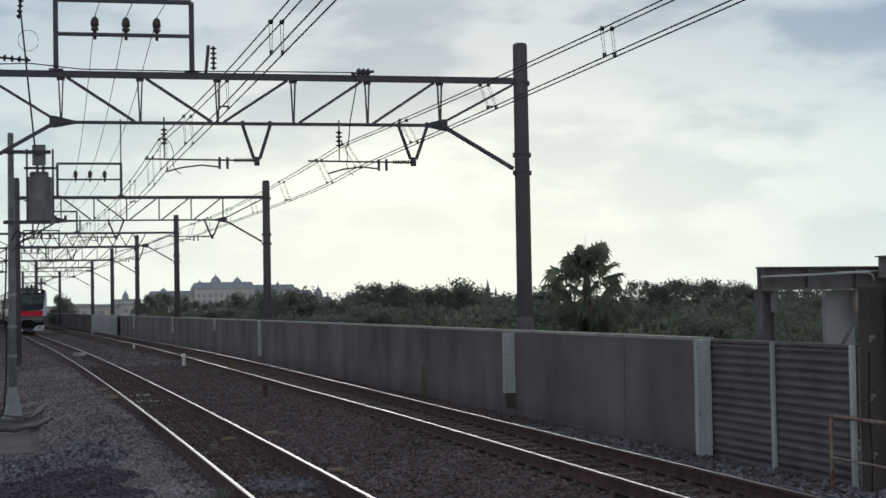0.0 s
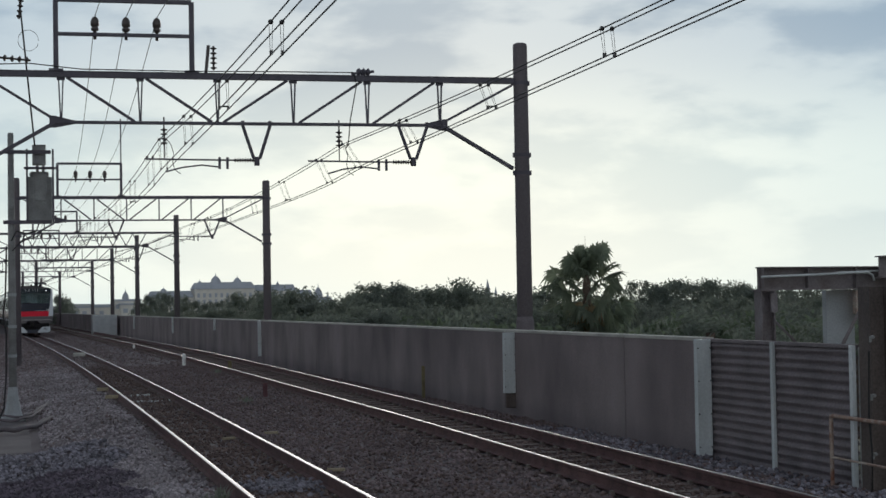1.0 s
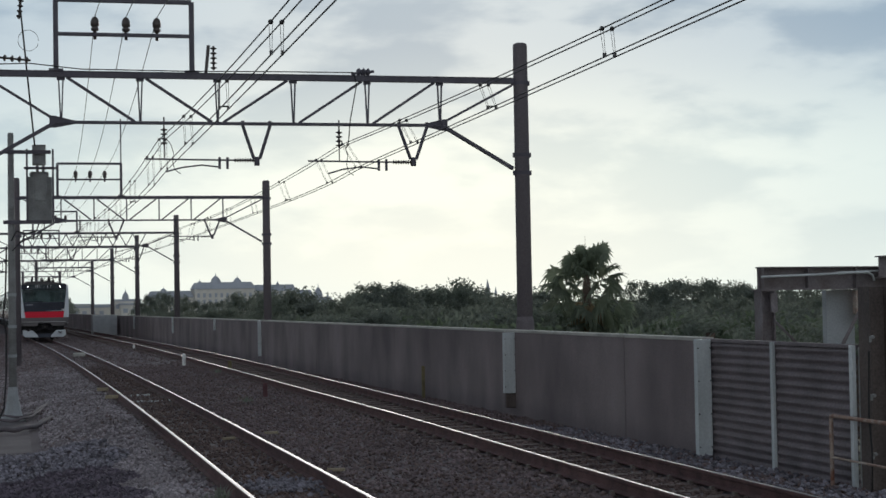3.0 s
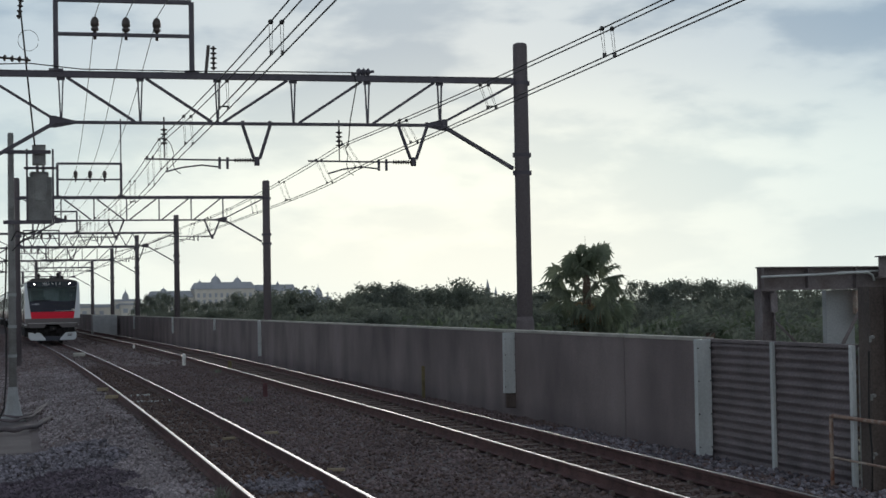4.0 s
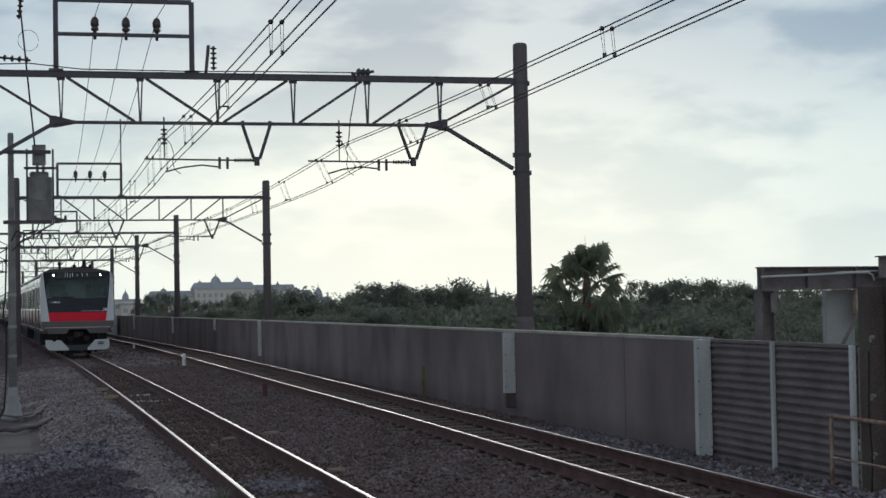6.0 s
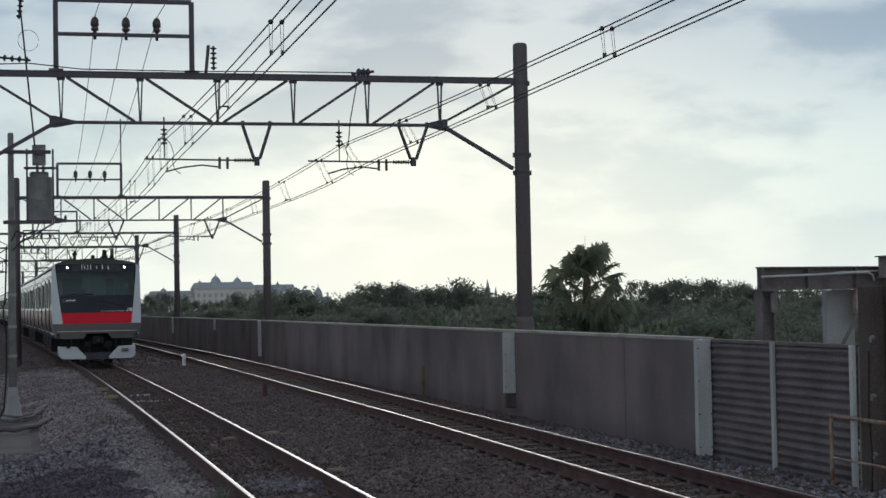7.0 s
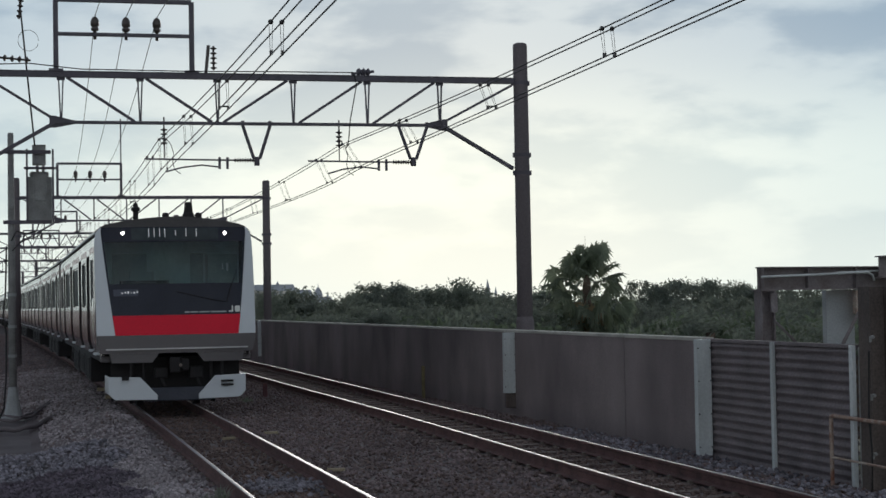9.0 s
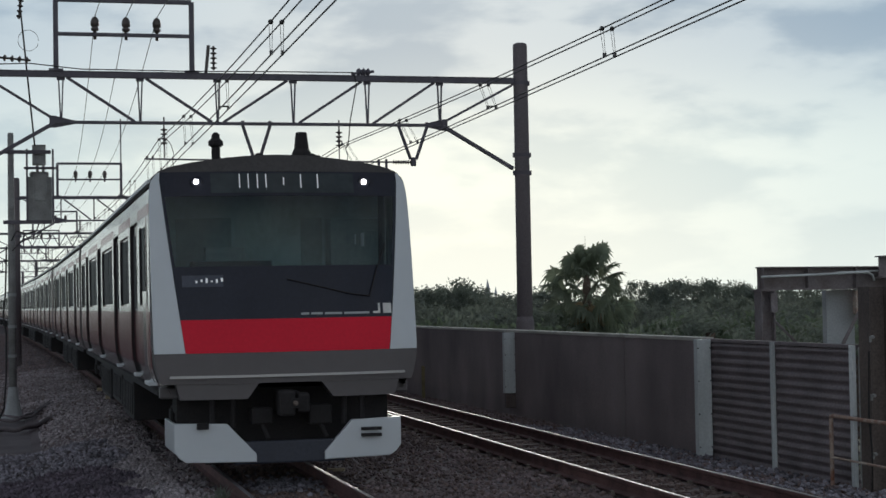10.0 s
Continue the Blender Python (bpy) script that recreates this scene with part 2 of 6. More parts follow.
def part(name, bm, mat, parent=None, label="", smooth=False):
    me = bpy.data.meshes.new(name)
    bmesh.ops.recalc_face_normals(bm, faces=bm.faces)
    bm.to_mesh(me)
    bm.free()
    if smooth:
        me.polygons.foreach_set("use_smooth", [True] * len(me.polygons))
    me.materials.append(mat)
    ob = new(name, me)
    if parent:
        ob.parent = parent
    if label:
        ob["label"] = label
    return ob


def empty(name, label, category, m=None, group="", kind=""):
    e = new(name)
    e.empty_display_size = 0.2
    if m is not None:
        e.matrix_world = m
    return tagged(e, label, category, group, kind)


def box(bm, x0, x1, y0, y1, z0, z1, bevel=0.0):
    r = bmesh.ops.create_cube(bm, size=1, matrix=Matrix.LocRotScale(((x0 + x1) / 2, (y0 + y1) / 2, (z0 + z1) / 2), None, (x1 - x0, y1 - y0, z1 - z0)))
    if bevel:
        es = {e for v in r["verts"] for e in v.link_edges}
        bmesh.ops.bevel(bm, geom=list(es), offset=bevel, segments=2, affect="EDGES", profile=0.5)
    return bm


def rod(bm, a, b, r0, r1=None, n=8):
    """A round bar from a to b."""
    a, b = Vector(a), Vector(b)
    d = b - a
    q = d.to_track_quat("Z", "Y").to_matrix().to_4x4()
    bmesh.ops.create_cone(bm, cap_ends=True, segments=n, radius1=r0, radius2=r0 if r1 is None else r1, depth=d.length,
                          matrix=Matrix.Translation((a + b) / 2) @ q)
    return bm


def bar(bm, a, b, w, h):
    """A square bar from a to b, w wide and h high."""
    a, b = Vector(a), Vector(b)
    d = b - a
    q = d.to_track_quat("Y", "Z").to_matrix().to_4x4()
    bmesh.ops.create_cube(bm, size=1, matrix=Matrix.Translation((a + b) / 2) @ q @ Matrix.Diagonal((w, d.length, h, 1)))
    return bm


def turned(bm, profile, base, axis=(0, 0, 1), n=12):
    """A turned shape: (radius, height) pairs along axis from base."""
    q = Vector(axis).to_track_quat("Z", "Y").to_matrix()
    base = Vector(base)
    rings = []
    for r, h in profile:
        rings.append([bm.verts.new(base + q @ Vector((r * math.cos(2 * math.pi * i / n), r * math.sin(2 * math.pi * i / n), h))) for i in range(n)])
    for a, b in zip(rings, rings[1:]):
        for i in range(n):
            bm.faces.new((a[i], a[(i + 1) % n], b[(i + 1) % n], b[i]))
    bm.faces.new(rings[0][::-1])
    bm.faces.new(rings[-1])
    return bm


def tube(name, pts, r, mat, parent=None, label="", n=5):
    """A round wire or pipe along points, as a mesh."""
    pts = [Vector(p) for p in pts]
    verts, faces = [], []
    for i, p in enumerate(pts):
        d = (pts[min(i + 1, len(pts) - 1)] - pts[max(i - 1, 0)]).normalized()
        s = d.cross(Vector((0, 0, 1)))
        s = Vector((1, 0, 0)) if s.length < 1e-4 else s.normalized()
        u = s.cross(d).normalized()
        for k in range(n):
            a = 2 * math.pi * k / n
            verts.append(p + r * (math.cos(a) * s + math.sin(a) * u))
    for i in range(len(pts) - 1):
        for k in range(n):
            faces.append((i * n + k, i * n + (k + 1) % n, (i + 1) * n + (k + 1) % n, (i + 1) * n + k))
    faces.append(tuple(range(n))[::-1])
    faces.append(tuple(range((len(pts) - 1) * n, len(pts) * n)))
    return obj(name, verts, faces, mat, parent, label, smooth=True)


# ---------- the line's alignment ----------
def cx(y):
    """Centre of the near track: straight, a gentle curve to the left, straight again."""
    if y < 15:
        return 2.81
    if y < 90:
        return 2.81 - (y - 15) ** 2 / 5500
    return 1.787 - 0.02727 * (y - 90)


def slope(y):
    return 0 if y < 15 else -(min(y, 90) - 15) / 2750


TRACK_GAP, GAUGE = 3.87, 0.566


# ---------- ground and track bed ----------
def ease(a, b, y):
    f = min(1.0, max(0.0, (y - a) / (b - a)))
    return f * f * (3 - 2 * f)


def level_left(y):
    """Height of the second track's inner rail."""
    return 0.035 + 0.045 * ease(12, 30, y) + 0.10 * ease(35, 85, y)


def level_right(y):
    """Height of its outer rail, raised where the line curves."""
    return 0.035 + 0.175 * ease(8, 68, y)


def ground_height(x, y):
    """Height of the railway's top and of the land beside it, x measured from the near track."""
    u = x - cx(y)
    d = min(abs(u), abs(u - 3.87))
    if d < 0.82:
        z = -0.160 if abs(u) < 2 else -0.176
    else:
        z = -0.15 - 0.05 * min(1, max(0, (d - 1.12) / 0.38))
    if 2.2 < u < 5.6:
        z += 0.8 * ease(2.3, 3.2, u) * (1 - ease(4.6, 5.5, u)) * (level_left(y) + level_right(y)) / 2
    if u < -0.8 and 18 < y < 40:
        z += 0.20 * math.exp(-((x - 1.45) / 0.55) ** 2 - ((y - 30.2) / 3.2) ** 2)
    if u < -1.9:
        z -= 0.16 * min(1, (-1.9 - u) / 0.8)
    if 1.3 < u < 2.6:
        z += 0.03 * math.sin((u - 1.3) / 1.3 * math.pi)
    if u > 5.6:
        z -= 0.06 * min(1, (u - 5.6) / 0.6)
    if u > 9.5:
        z -= 4.6 * min(1, (u - 9.5) / 8) ** 1.2
    if u < -8:
        z -= 4.6 * min(1, (-8 - u) / 8)
    return z


def build_ground():
    us = [-1500, -300, -80, -30, -16, -12, -8, -6, -4.5, -3.5, -2.7, -2.3, -1.9, -1.5, -1.12, -0.84, -0.8, -0.5, 0.5, 0.8, 0.84, 1.12, 1.4, 1.7, 1.95, 2.2, 2.45,
          2.6, 3.03, 3.07, 3.3, 4.4, 4.67, 4.71, 5.14, 5.6, 5.9, 6.2, 7, 8, 9.5, 11, 13, 15, 17.5, 22, 30, 60, 150, 500, 3000]
    ys = [-400, -60, -20, -5] + [i * 1.0 for i in range(0, 100)] + [100 + 5 * i for i in range(0, 40)] + [310, 360, 450, 700, 1200, 2500, 4500]
    verts, faces = [], []
    for y in ys:
        for u in us:
            x = cx(y) + u
            verts.append((x, y, ground_height(x, y)))
    w = len(us)
    for j in range(len(ys) - 1):
        for i in range(w - 1):
            faces.append((j * w + i, j * w + i + 1, (j + 1) * w + i + 1, (j + 1) * w + i))
    g = obj("ground", verts, faces, M_BALLAST, None, "", True)
    g.data.materials.append(M_EARTH)
    for p in g.data.polygons:
        c = p.center
        u = c.x - cx(c.y)
        if u > 7 or u < -8:
            p.material_index = 1
    tagged(g, "grey-brown ballast ground along the railway line", "ground", kind="structure")


build_ground()


def sweep(name, profile, x_of, ys, mat, parent, label="", z0=0.0, close=True):
    """A profile of (across, up) pairs carried along the line."""
    verts, faces, n = [], [], len(profile)
    for y in ys:
        s = slope(y)
        nx, ny = 1 / math.hypot(1, s), -s / math.hypot(1, s)
        for a, h in profile:
            verts.append((x_of(y) + a * nx, y + a * ny, (z0(y) if callable(z0) else z0) + h))
    for j in range(len(ys) - 1):
        for i in range(n if close else n - 1):
            k = (i + 1) % n
            faces.append((j * n + i, j * n + k, (j + 1) * n + k, (j + 1) * n + i))
    if close:
        faces.append(tuple(range(n))[::-1])
        faces.append(tuple(range((len(ys) - 1) * n, len(ys) * n)))
    return obj(name, verts, faces, mat, parent, label)


RAIL_YS = [-12 + 1.5 * i for i in range(110)] + [153 + 6 * i for i in range(60)]
RAIL_BODY = [(-0.064, -0.153), (0.064, -0.153), (0.064, -0.141), (0.012, -0.122), (0.0085, -0.05), (0.0315, -0.036), (0.0325, -0.012), (0.028, -0.0008),
             (-0.028, -0.0008), (-0.0325, -0.012), (-0.0315, -0.036), (-0.0085, -0.05), (-0.012, -0.122), (-0.064, -0.141)]


def build_track(off, label, levels, worn=0.012):
    tr = empty("railway_track", label, "track", kind="structure")
    for sgn, z in zip((-1, 1), levels):
        r = sweep("rail", RAIL_BODY, lambda y: cx(y) + off + sgn * GAUGE, RAIL_YS, M_RUST, tr, "rusty steel rail with a polished head", z)
        sweep("rail_head", [(-0.026, -0.001), (0.026, -0.001), (worn, 0.0012), (-worn, 0.0012)], lambda y: cx(y) + off + sgn * GAUGE, RAIL_YS, M_RAIL_TOP if off == 0 else M_RAIL_DULL, r, "polished running surface", z)
    # sleepers: one mesh shared by all the near ones
    bm = bmesh.new()
    box(bm, -1.0, 1.0, -0.12, 0.12, -0.27, -0.165)
    for v in bm.verts:
        if v.co.z > -0.2:
            v.co.y *= 0.8
            v.co.z -= 0.03 * (1 - abs(v.co.x))
    me = bpy.data.meshes.new("sleeper")
    bm.to_mesh(me)
    bm.free()
    me.materials.append(M_SLEEPER)
    for i in range(150):
        y = 6 + 0.6 * i
        s = new("sleeper", me)
        s.parent = tr
        zl, zr = levels[0](y), levels[1](y)
        s.matrix_world = Matrix.Translation((cx(y) + off, y, (zl + zr) / 2 + random.uniform(-0.008, 0.004))) @ Matrix.Rotation(-(zr - zl) / 1.13, 4, "Y") @ Matrix.Rotation(math.atan(-slope(y)) * -1, 4, "Z")
    verts, faces = [], []
    clips_v, clips_f = [], []
    for i in range(300):
        y = 6 + 0.6 * i
        if i >= 150:
            b = len(verts)
            for x in (-1, 1):
                for yy in (-0.1, 0.1):
                    for z in (-0.27, -0.16):
                        verts.append((cx(y) + off + x, y + yy, z + (levels[0](y) + levels[1](y)) / 2))
            for f in ((1, 3, 7, 5), (0, 1, 5, 4), (2, 6, 7, 3), (0, 2, 3, 1), (4, 5, 7, 6)):
                faces.append(tuple(b + k for k in f))
        elif i < 110:
            for sgn in (-1, 1):
                for side in (-1, 1):
                    x0 = cx(y) + off + sgn * GAUGE + side * 0.085
                    b = len(clips_v)
                    zc = levels[0 if sgn < 0 else 1](y)
                    for x in (-0.028, 0.028):
                        for yy in (-0.045, 0.045):
                            clips_v += [(x0 + x, y + yy, zc - 0.19), (x0 + x * 0.6, y + yy * 0.7, zc - 0.136 + 0.008 * random.random())]
                    for f in ((1, 3, 7, 5), (0, 1, 5, 4), (2, 6, 7, 3), (0, 2, 3, 1), (4, 5, 7, 6)):
                        clips_f.append(tuple(b + k for k in f))
    tagged(obj("far_sleepers", verts, faces, M_SLEEPER, tr), "concrete sleepers in ballast", kind="stuff")
    tagged(obj("rail_clips", clips_v, clips_f, M_CLIP, tr), "worn steel rail clips on the sleepers", kind="stuff")
    return tr


build_track(0.0, "railway track with polished rails, brown sleepers and ballast", (lambda y: 0.0, lambda y: 0.0))
build_track(TRACK_GAP, "second railway track with brown rusty rails beside the wall", (level_left, level_right), 0.008)

# ---------- boundary wall ----------
WALL_X = 6.36                                        # from the near track's centre
WALL_TOP = 1.38


def wall_pose(y, z=0.0):
    return Matrix.Translation((cx(y) + WALL_X, y, z)) @ Matrix.Rotation(-math.atan(slope(y)), 4, "Z")


def build_wall():
    wl = empty("wall_east", "long grey weathered concrete boundary wall beside the railway", "wall", kind="structure")
    edges = [21.7, 24.8, 31.1, 41.0, 51.8, 63.4, 75.8, 92.5, 115.2, 138, 160, 185, 210, 240, 270, 300, 340]
    for i, (a, b) in enumerate(zip(edges, edges[1:])):
        n = max(2, int((b - a) / 3))
        ys = [a + 0.015 + (b - a - 0.03) * k / n for k in range(n + 1)]
        w = sweep("wall_panel", [(0, -0.6), (0.16, -0.6), (0.16, WALL_TOP - 0.05), (0, WALL_TOP - 0.05)], lambda y: cx(y) + WALL_X, ys, M_WALL, wl)
        sweep("coping", [(-0.015, WALL_TOP - 0.05), (0.175, WALL_TOP - 0.05), (0.175, WALL_TOP - 0.008), (0.16, WALL_TOP), (0.0, WALL_TOP), (-0.015, WALL_TOP - 0.008)],
              lambda y: cx(y) + WALL_X, ys, M_CAP, w, "pale concrete coping")
    # pale posts set into the wall
    for y, wdt, z0, z1 in ((21.465, 0.21, -0.23, 1.36), (30.75, 0.22, 0.18, 1.33), (31.04, 0.045, -0.12, 1.30), (62.9, 0.13, 0.02, 1.37), (75.8, 0.11, 0.85, 1.33), (92.5, 0.11, 0.5, 1.36),
                           (115.2, 0.11, 0.5, 1.36), (138, 0.13, 0.2, 1.36)):
        bm = bmesh.new()
        box(bm, -wdt, -0.003, -0.06, 0.06, z0, z1, 0.006)
        p = part("wall_post", bm, M_WHITE_POST, wl, "pale painted steel post with dark bolts")
        bm = bmesh.new()
        for k in range(4) if wdt > 0.05 else ():
            for e in (-1, 1):
                z = z0 + 0.12 + (z1 - z0 - 0.24) * k / 3
                rod(bm, (wdt * (e * 0.42 - 0.5), -0.058, z), (wdt * (e * 0.42 - 0.5), -0.07, z), 0.010, n=6)
        part("bolts", bm, M_UNDER, p, "dark bolt heads")
        if z0 == 0.18:
            # a dark block stands in for the shaded hole below this post
            bm = bmesh.new()
            box(bm, -wdt * 0.9, -0.004, -0.05, 0.05, -0.1, 0.17, 0.004)
            part("post_hole_block", bm, M_COLUMN, p, "dark block standing in for the shaded hole under the post")
        p.matrix_world = wall_pose(y)
    return wl


build_wall()


# ---------- overhead line portals ----------
def build_portal(y, xl, xr, z_beam, depth, z_pole_l, z_pole_r, label, bays=6, detail=True, zigzag=False):
    """A steel lattice beam between two round concrete poles, with knee braces and drop posts."""
    po = empty("catenary_portal", label, "portal", Matrix.Translation((0, y, 0)), group="portals over the line")
    for x, zt in ((xl, z_pole_l), (xr, z_pole_r)):
        bm = bmesh.new()
        base = ground_height(x, y) - 0.3
        turned(bm, [(0.172, base), (0.152, zt - 0.06), (0.14, zt - 0.02), (0.10, zt)], (x, 0, 0), n=20)
        pole = part("pole", bm, M_POLE, po, "dark round concrete pole", True)
        for zz in (z_beam - 0.04, z_beam - depth - 0.62, z_beam - depth - 1.0):
            if zz < zt:
                bm = bmesh.new()
                rr = 0.182 - 0.02 * (zz / 7)
                turned(bm, [(rr, -0.04), (rr, 0.04)], (x, 0, zz), n=16)
                s = 1 if x == xl else -1
                box(bm, x + s * rr - 0.03, x + s * rr + 0.05, -0.03, 0.03, zz - 0.05, zz + 0.05)
                box(bm, x - s * rr - 0.05, x - s * rr + 0.03, -0.03, 0.03, zz - 0.05, zz + 0.05)
                part("clamp_band", bm, M_STEEL, pole, "steel clamp band")
    zb = z_beam - depth
    gx0, gx1 = xl + 1.67, xr - 1.77
    bm = bmesh.new()
    bar(bm, (xl + 0.15, 0, z_beam), (xr - 0.15, 0, z_beam), 0.13, 0.115)
    bar(bm, (xl + 0.15, 0, z_beam + 0.062), (xr - 0.15, 0, z_beam + 0.062), 0.16, 0.01)
    part("top_chord", bm, M_STEEL, po, "dark steel angle chord")
    bm = bmesh.new()
    bar(bm, (gx0, 0, zb), (gx1, 0, zb), 0.1, 0.06)
    part("bottom_chord", bm, M_STEEL, po)
    xs = [gx0 + 0.09 + (gx1 - gx0 - 0.11) * i / (bays - 1) for i in range(bays)]
    for i, x in enumerate([] if zigzag else xs):
        bm = bmesh.new()
        if detail:
            for e in (-0.045, 0.045):
                bar(bm, (x + e, 0, z_beam - 0.05), (x + e * 0.2, 0, zb + 0.02), 0.05, 0.028)
            box(bm, x - 0.08, x + 0.08, -0.012, 0.012, z_beam - 0.12, z_beam - 0.05)
        else:
            bar(bm, (x, 0, z_beam), (x, 0, zb), 0.05, 0.04)
        part("lattice_post", bm, M_STEEL, po)
    mid = (bays - 1) / 2
    for i in range(bays - 1) if zigzag else ():
        for a, b in ((xs[i], (xs[i] + xs[i + 1]) / 2), (xs[i + 1], (xs[i] + xs[i + 1]) / 2)):
            bm = bmesh.new()
            bar(bm, (a, 0, z_beam - 0.04), (b, 0, zb + 0.02), 0.05, 0.05)
            part("lattice_diagonal", bm, M_STEEL, po)
    for i in () if zigzag else range(bays - 1):
        a, b = (xs[i], xs[i + 1]) if i + 0.5 < mid else (xs[i + 1], xs[i])
        bm = bmesh.new()
        bar(bm, (a + math.copysign(0.12, b - a), 0, z_beam - 0.06), (b - math.copysign(0.12, b - a), 0, zb + 0.03), 0.055, 0.055)
        part("lattice_diagonal", bm, M_STEEL, po)
    for g, x in ((gx0, xl), (gx1, xr)):
        s = 1 if x < g else -1
        bm = bmesh.new()
        pts = [(g + s * 0.35, zb + 0.035), (g + s * 0.35, zb - 0.035), (g - s * 0.02, zb - 0.11), (g - s * 0.14, zb - 0.11), (g - s * 0.14, zb + 0.13), (g - s * 0.04, zb + 0.13)]
        f = bm.faces.new([bm.verts.new((a, -0.012, b)) for a, b in pts])
        r = bmesh.ops.extrude_face_region(bm, geom=[f])
        for v in r["geom"]:
            if isinstance(v, bmesh.types.BMVert):
                v.co.y += 0.024
        part("gusset_plate", bm, M_STEEL, po)
        bm = bmesh.new()
        for e in ((-0.03, 0.03) if detail else (0,)):
            bar(bm, (g - s * 0.05, e, zb - 0.02), (x + s * 0.2, e, zb - (0.85 if s > 0 else 0.91)), 0.05, 0.07)
        part("knee_brace", bm, M_STEEL, po)
        bm = bmesh.new()
        bar(bm, (g - s * 0.08, 0, zb + 0.08), (x + s * 0.2, 0, z_beam - (0.01 if s > 0 else 0.09)), 0.05, 0.05)
        part("end_diagonal", bm, M_STEEL, po)
    return po


def v_hanger(po, x, zb, drop, half):
    """A V-shaped drop bracket under the bottom chord."""
    bm = bmesh.new()
    for e in (-1, 1):
        rod(bm, (x + e * half, 0, zb + 0.06), (x + e * half, 0, zb - 0.06), 0.035)
        rod(bm, (x + e * half, 0, zb - 0.04), (x + e * 0.06, 0, zb - drop + 0.08), 0.035)
    box(bm, x - 0.05, x + 0.05, -0.05, 0.05, zb - drop - 0.06, zb - drop + 0.12, 0.006)
    part("drop_bracket", bm, M_STEEL, po, "V-shaped drop bracket of steel tube")


def insulator(bm, a, axis, length, r, n=6, seg=10):
    prof = [(0.02, 0)]
    for i in range(n):
        h = length * (i + 0.2) / n
        prof += [(0.022, h), (r, h + length * 0.25 / n), (r * 0.9, h + length * 0.4 / n), (0.022, h + length * 0.55 / n)]
    prof.append((0.02, length))
    turned(bm, prof, a, axis, seg)


def registration(y, x_tip, x_root, z, wires, hang=0.42):
    """A horizontal arm that steadies the wires, with its insulators and the hanging one above it."""
    rg = empty("steady_arm", "thin grey steel steady arm with ribbed insulators holding the contact wires", "steady arm", Matrix.Translation((0, y, 0)), group="steady arms")
    bm = bmesh.new()
    rod(bm, (x_tip, 0, z), (x_root - 0.45, 0, z - 0.02), 0.018)
    part("arm_tube", bm, M_STEEL, rg)
    bm = bmesh.new()
    insulator(bm, (x_root - 0.45, 0, z - 0.02), (1, 0, 0), 0.42, 0.05, 8)
    part("ribbed_insulator", bm, M_PORCELAIN, rg, "dark ribbed porcelain insulator")
    xj = x_root - 0.75
    for e in (0, 0.16):
        bm = bmesh.new()
        box(bm, xj + e - 0.02, xj + e + 0.03, -0.02, 0.02, z - 0.2, z + 0.04, 0.005)
        part("arm_clamp", bm, M_STEEL, rg)
    tube("pull_off_rod", [(xj, 0, z - 0.16), (xj - 0.35, 0, z - 0.12), (xj - 0.75, 0, z - 0.17), (wires, 0, z - 0.26)], 0.017, M_STEEL, rg)
    bm = bmesh.new()
    xi = x_tip + hang
    rod(bm, (xi, 0, z), (xi, 0, z + 0.30), 0.012)
    insulator(bm, (xi, 0, z + 0.28), (0, 0, 1), 0.36, 0.075, 4)
    rod(bm, (xi, 0, z + 0.62), (xi, 0, z + 0.85), 0.016)
    part("hanging_insulator", bm, M_PORCELAIN, rg, "hanging dark porcelain insulator")
    tube("jumper_loop", [(xi + 0.04, 0, z + 0.42), (xi + 0.14, 0.05, z + 0.30), (xi + 0.20, 0.1, z + 0.12), (xi + 0.18, 0.15, z - 0.05), (xi + 0.22, 0.2, z - 0.2), (xi + 0.34, 0.2, z - 0.28)], 0.008, M_WIRE, rg)
    return rg


def feeder_rack(y, x0, x1, z0, z1, parent, n=3):
    """A frame above the beam that carries the feeder wires on pin insulators."""
    zm = z0 + (z1 - z0) * 0.52
    for x in (x0, x1):
        bm = bmesh.new()
        box(bm, x - 0.05, x + 0.05, -0.05, 0.05, z0, z1, 0.006)
        box(bm, x - 0.14, x + 0.14, -0.08, 0.08, z0 - 0.02, z0 + 0.05, 0.006)
        part("rack_post", bm, M_STEEL, parent)
    bm = bmesh.new()
    bar(bm, (x0, 0, z1), (x1, 0, z1), 0.08, 0.09)
    part("rack_top", bm, M_STEEL, parent)
    bm = bmesh.new()
    bar(bm, (x0 - 0.05, 0, zm), (x1 + 0.05, 0, zm), 0.07, 0.07)
    part("rack_rail", bm, M_STEEL, parent)
    tops = []
    for i in range(n):
        x = x0 + (x1 - x0) * (0.285 + 0.228 * i)
        bm = bmesh.new()
        turned(bm, [(0.03, -0.1), (0.035, 0.06), (0.075, 0.08), (0.08, 0.13), (0.05, 0.15), (0.085, 0.17), (0.085, 0.27), (0.06, 0.33), (0.03, 0.36)], (x, 0, zm), n=12)
        part("pin_insulator", bm, M_PORCELAIN, parent, "dark glazed pin insulator", True)
        tops.append((x, y, zm + 0.36))
    return tops


MAIN = "steel lattice portal on round dark concrete poles over both tracks"
FAR = "distant steel lattice portal on round concrete poles over the tracks"
portal_a = build_portal(34.2, -0.95, 10.4, 6.62, 0.96, 7.1, 7.44, MAIN, 6)
rack_a = feeder_rack(34.2, 0.72, 3.42, 6.68, 8.13, portal_a)
v_hanger(portal_a, 4.72, 5.66, 0.80, 0.28)
v_hanger(portal_a, 8.02, 5.66, 0.80, 0.30)
bm = bmesh.new()
rod(bm, (3.70, 0, 6.66), (3.76, 0, 7.26), 0.035)
insulator(bm, (3.86, 0, 6.75), (0, 0, 1), 0.5, 0.07, 5)
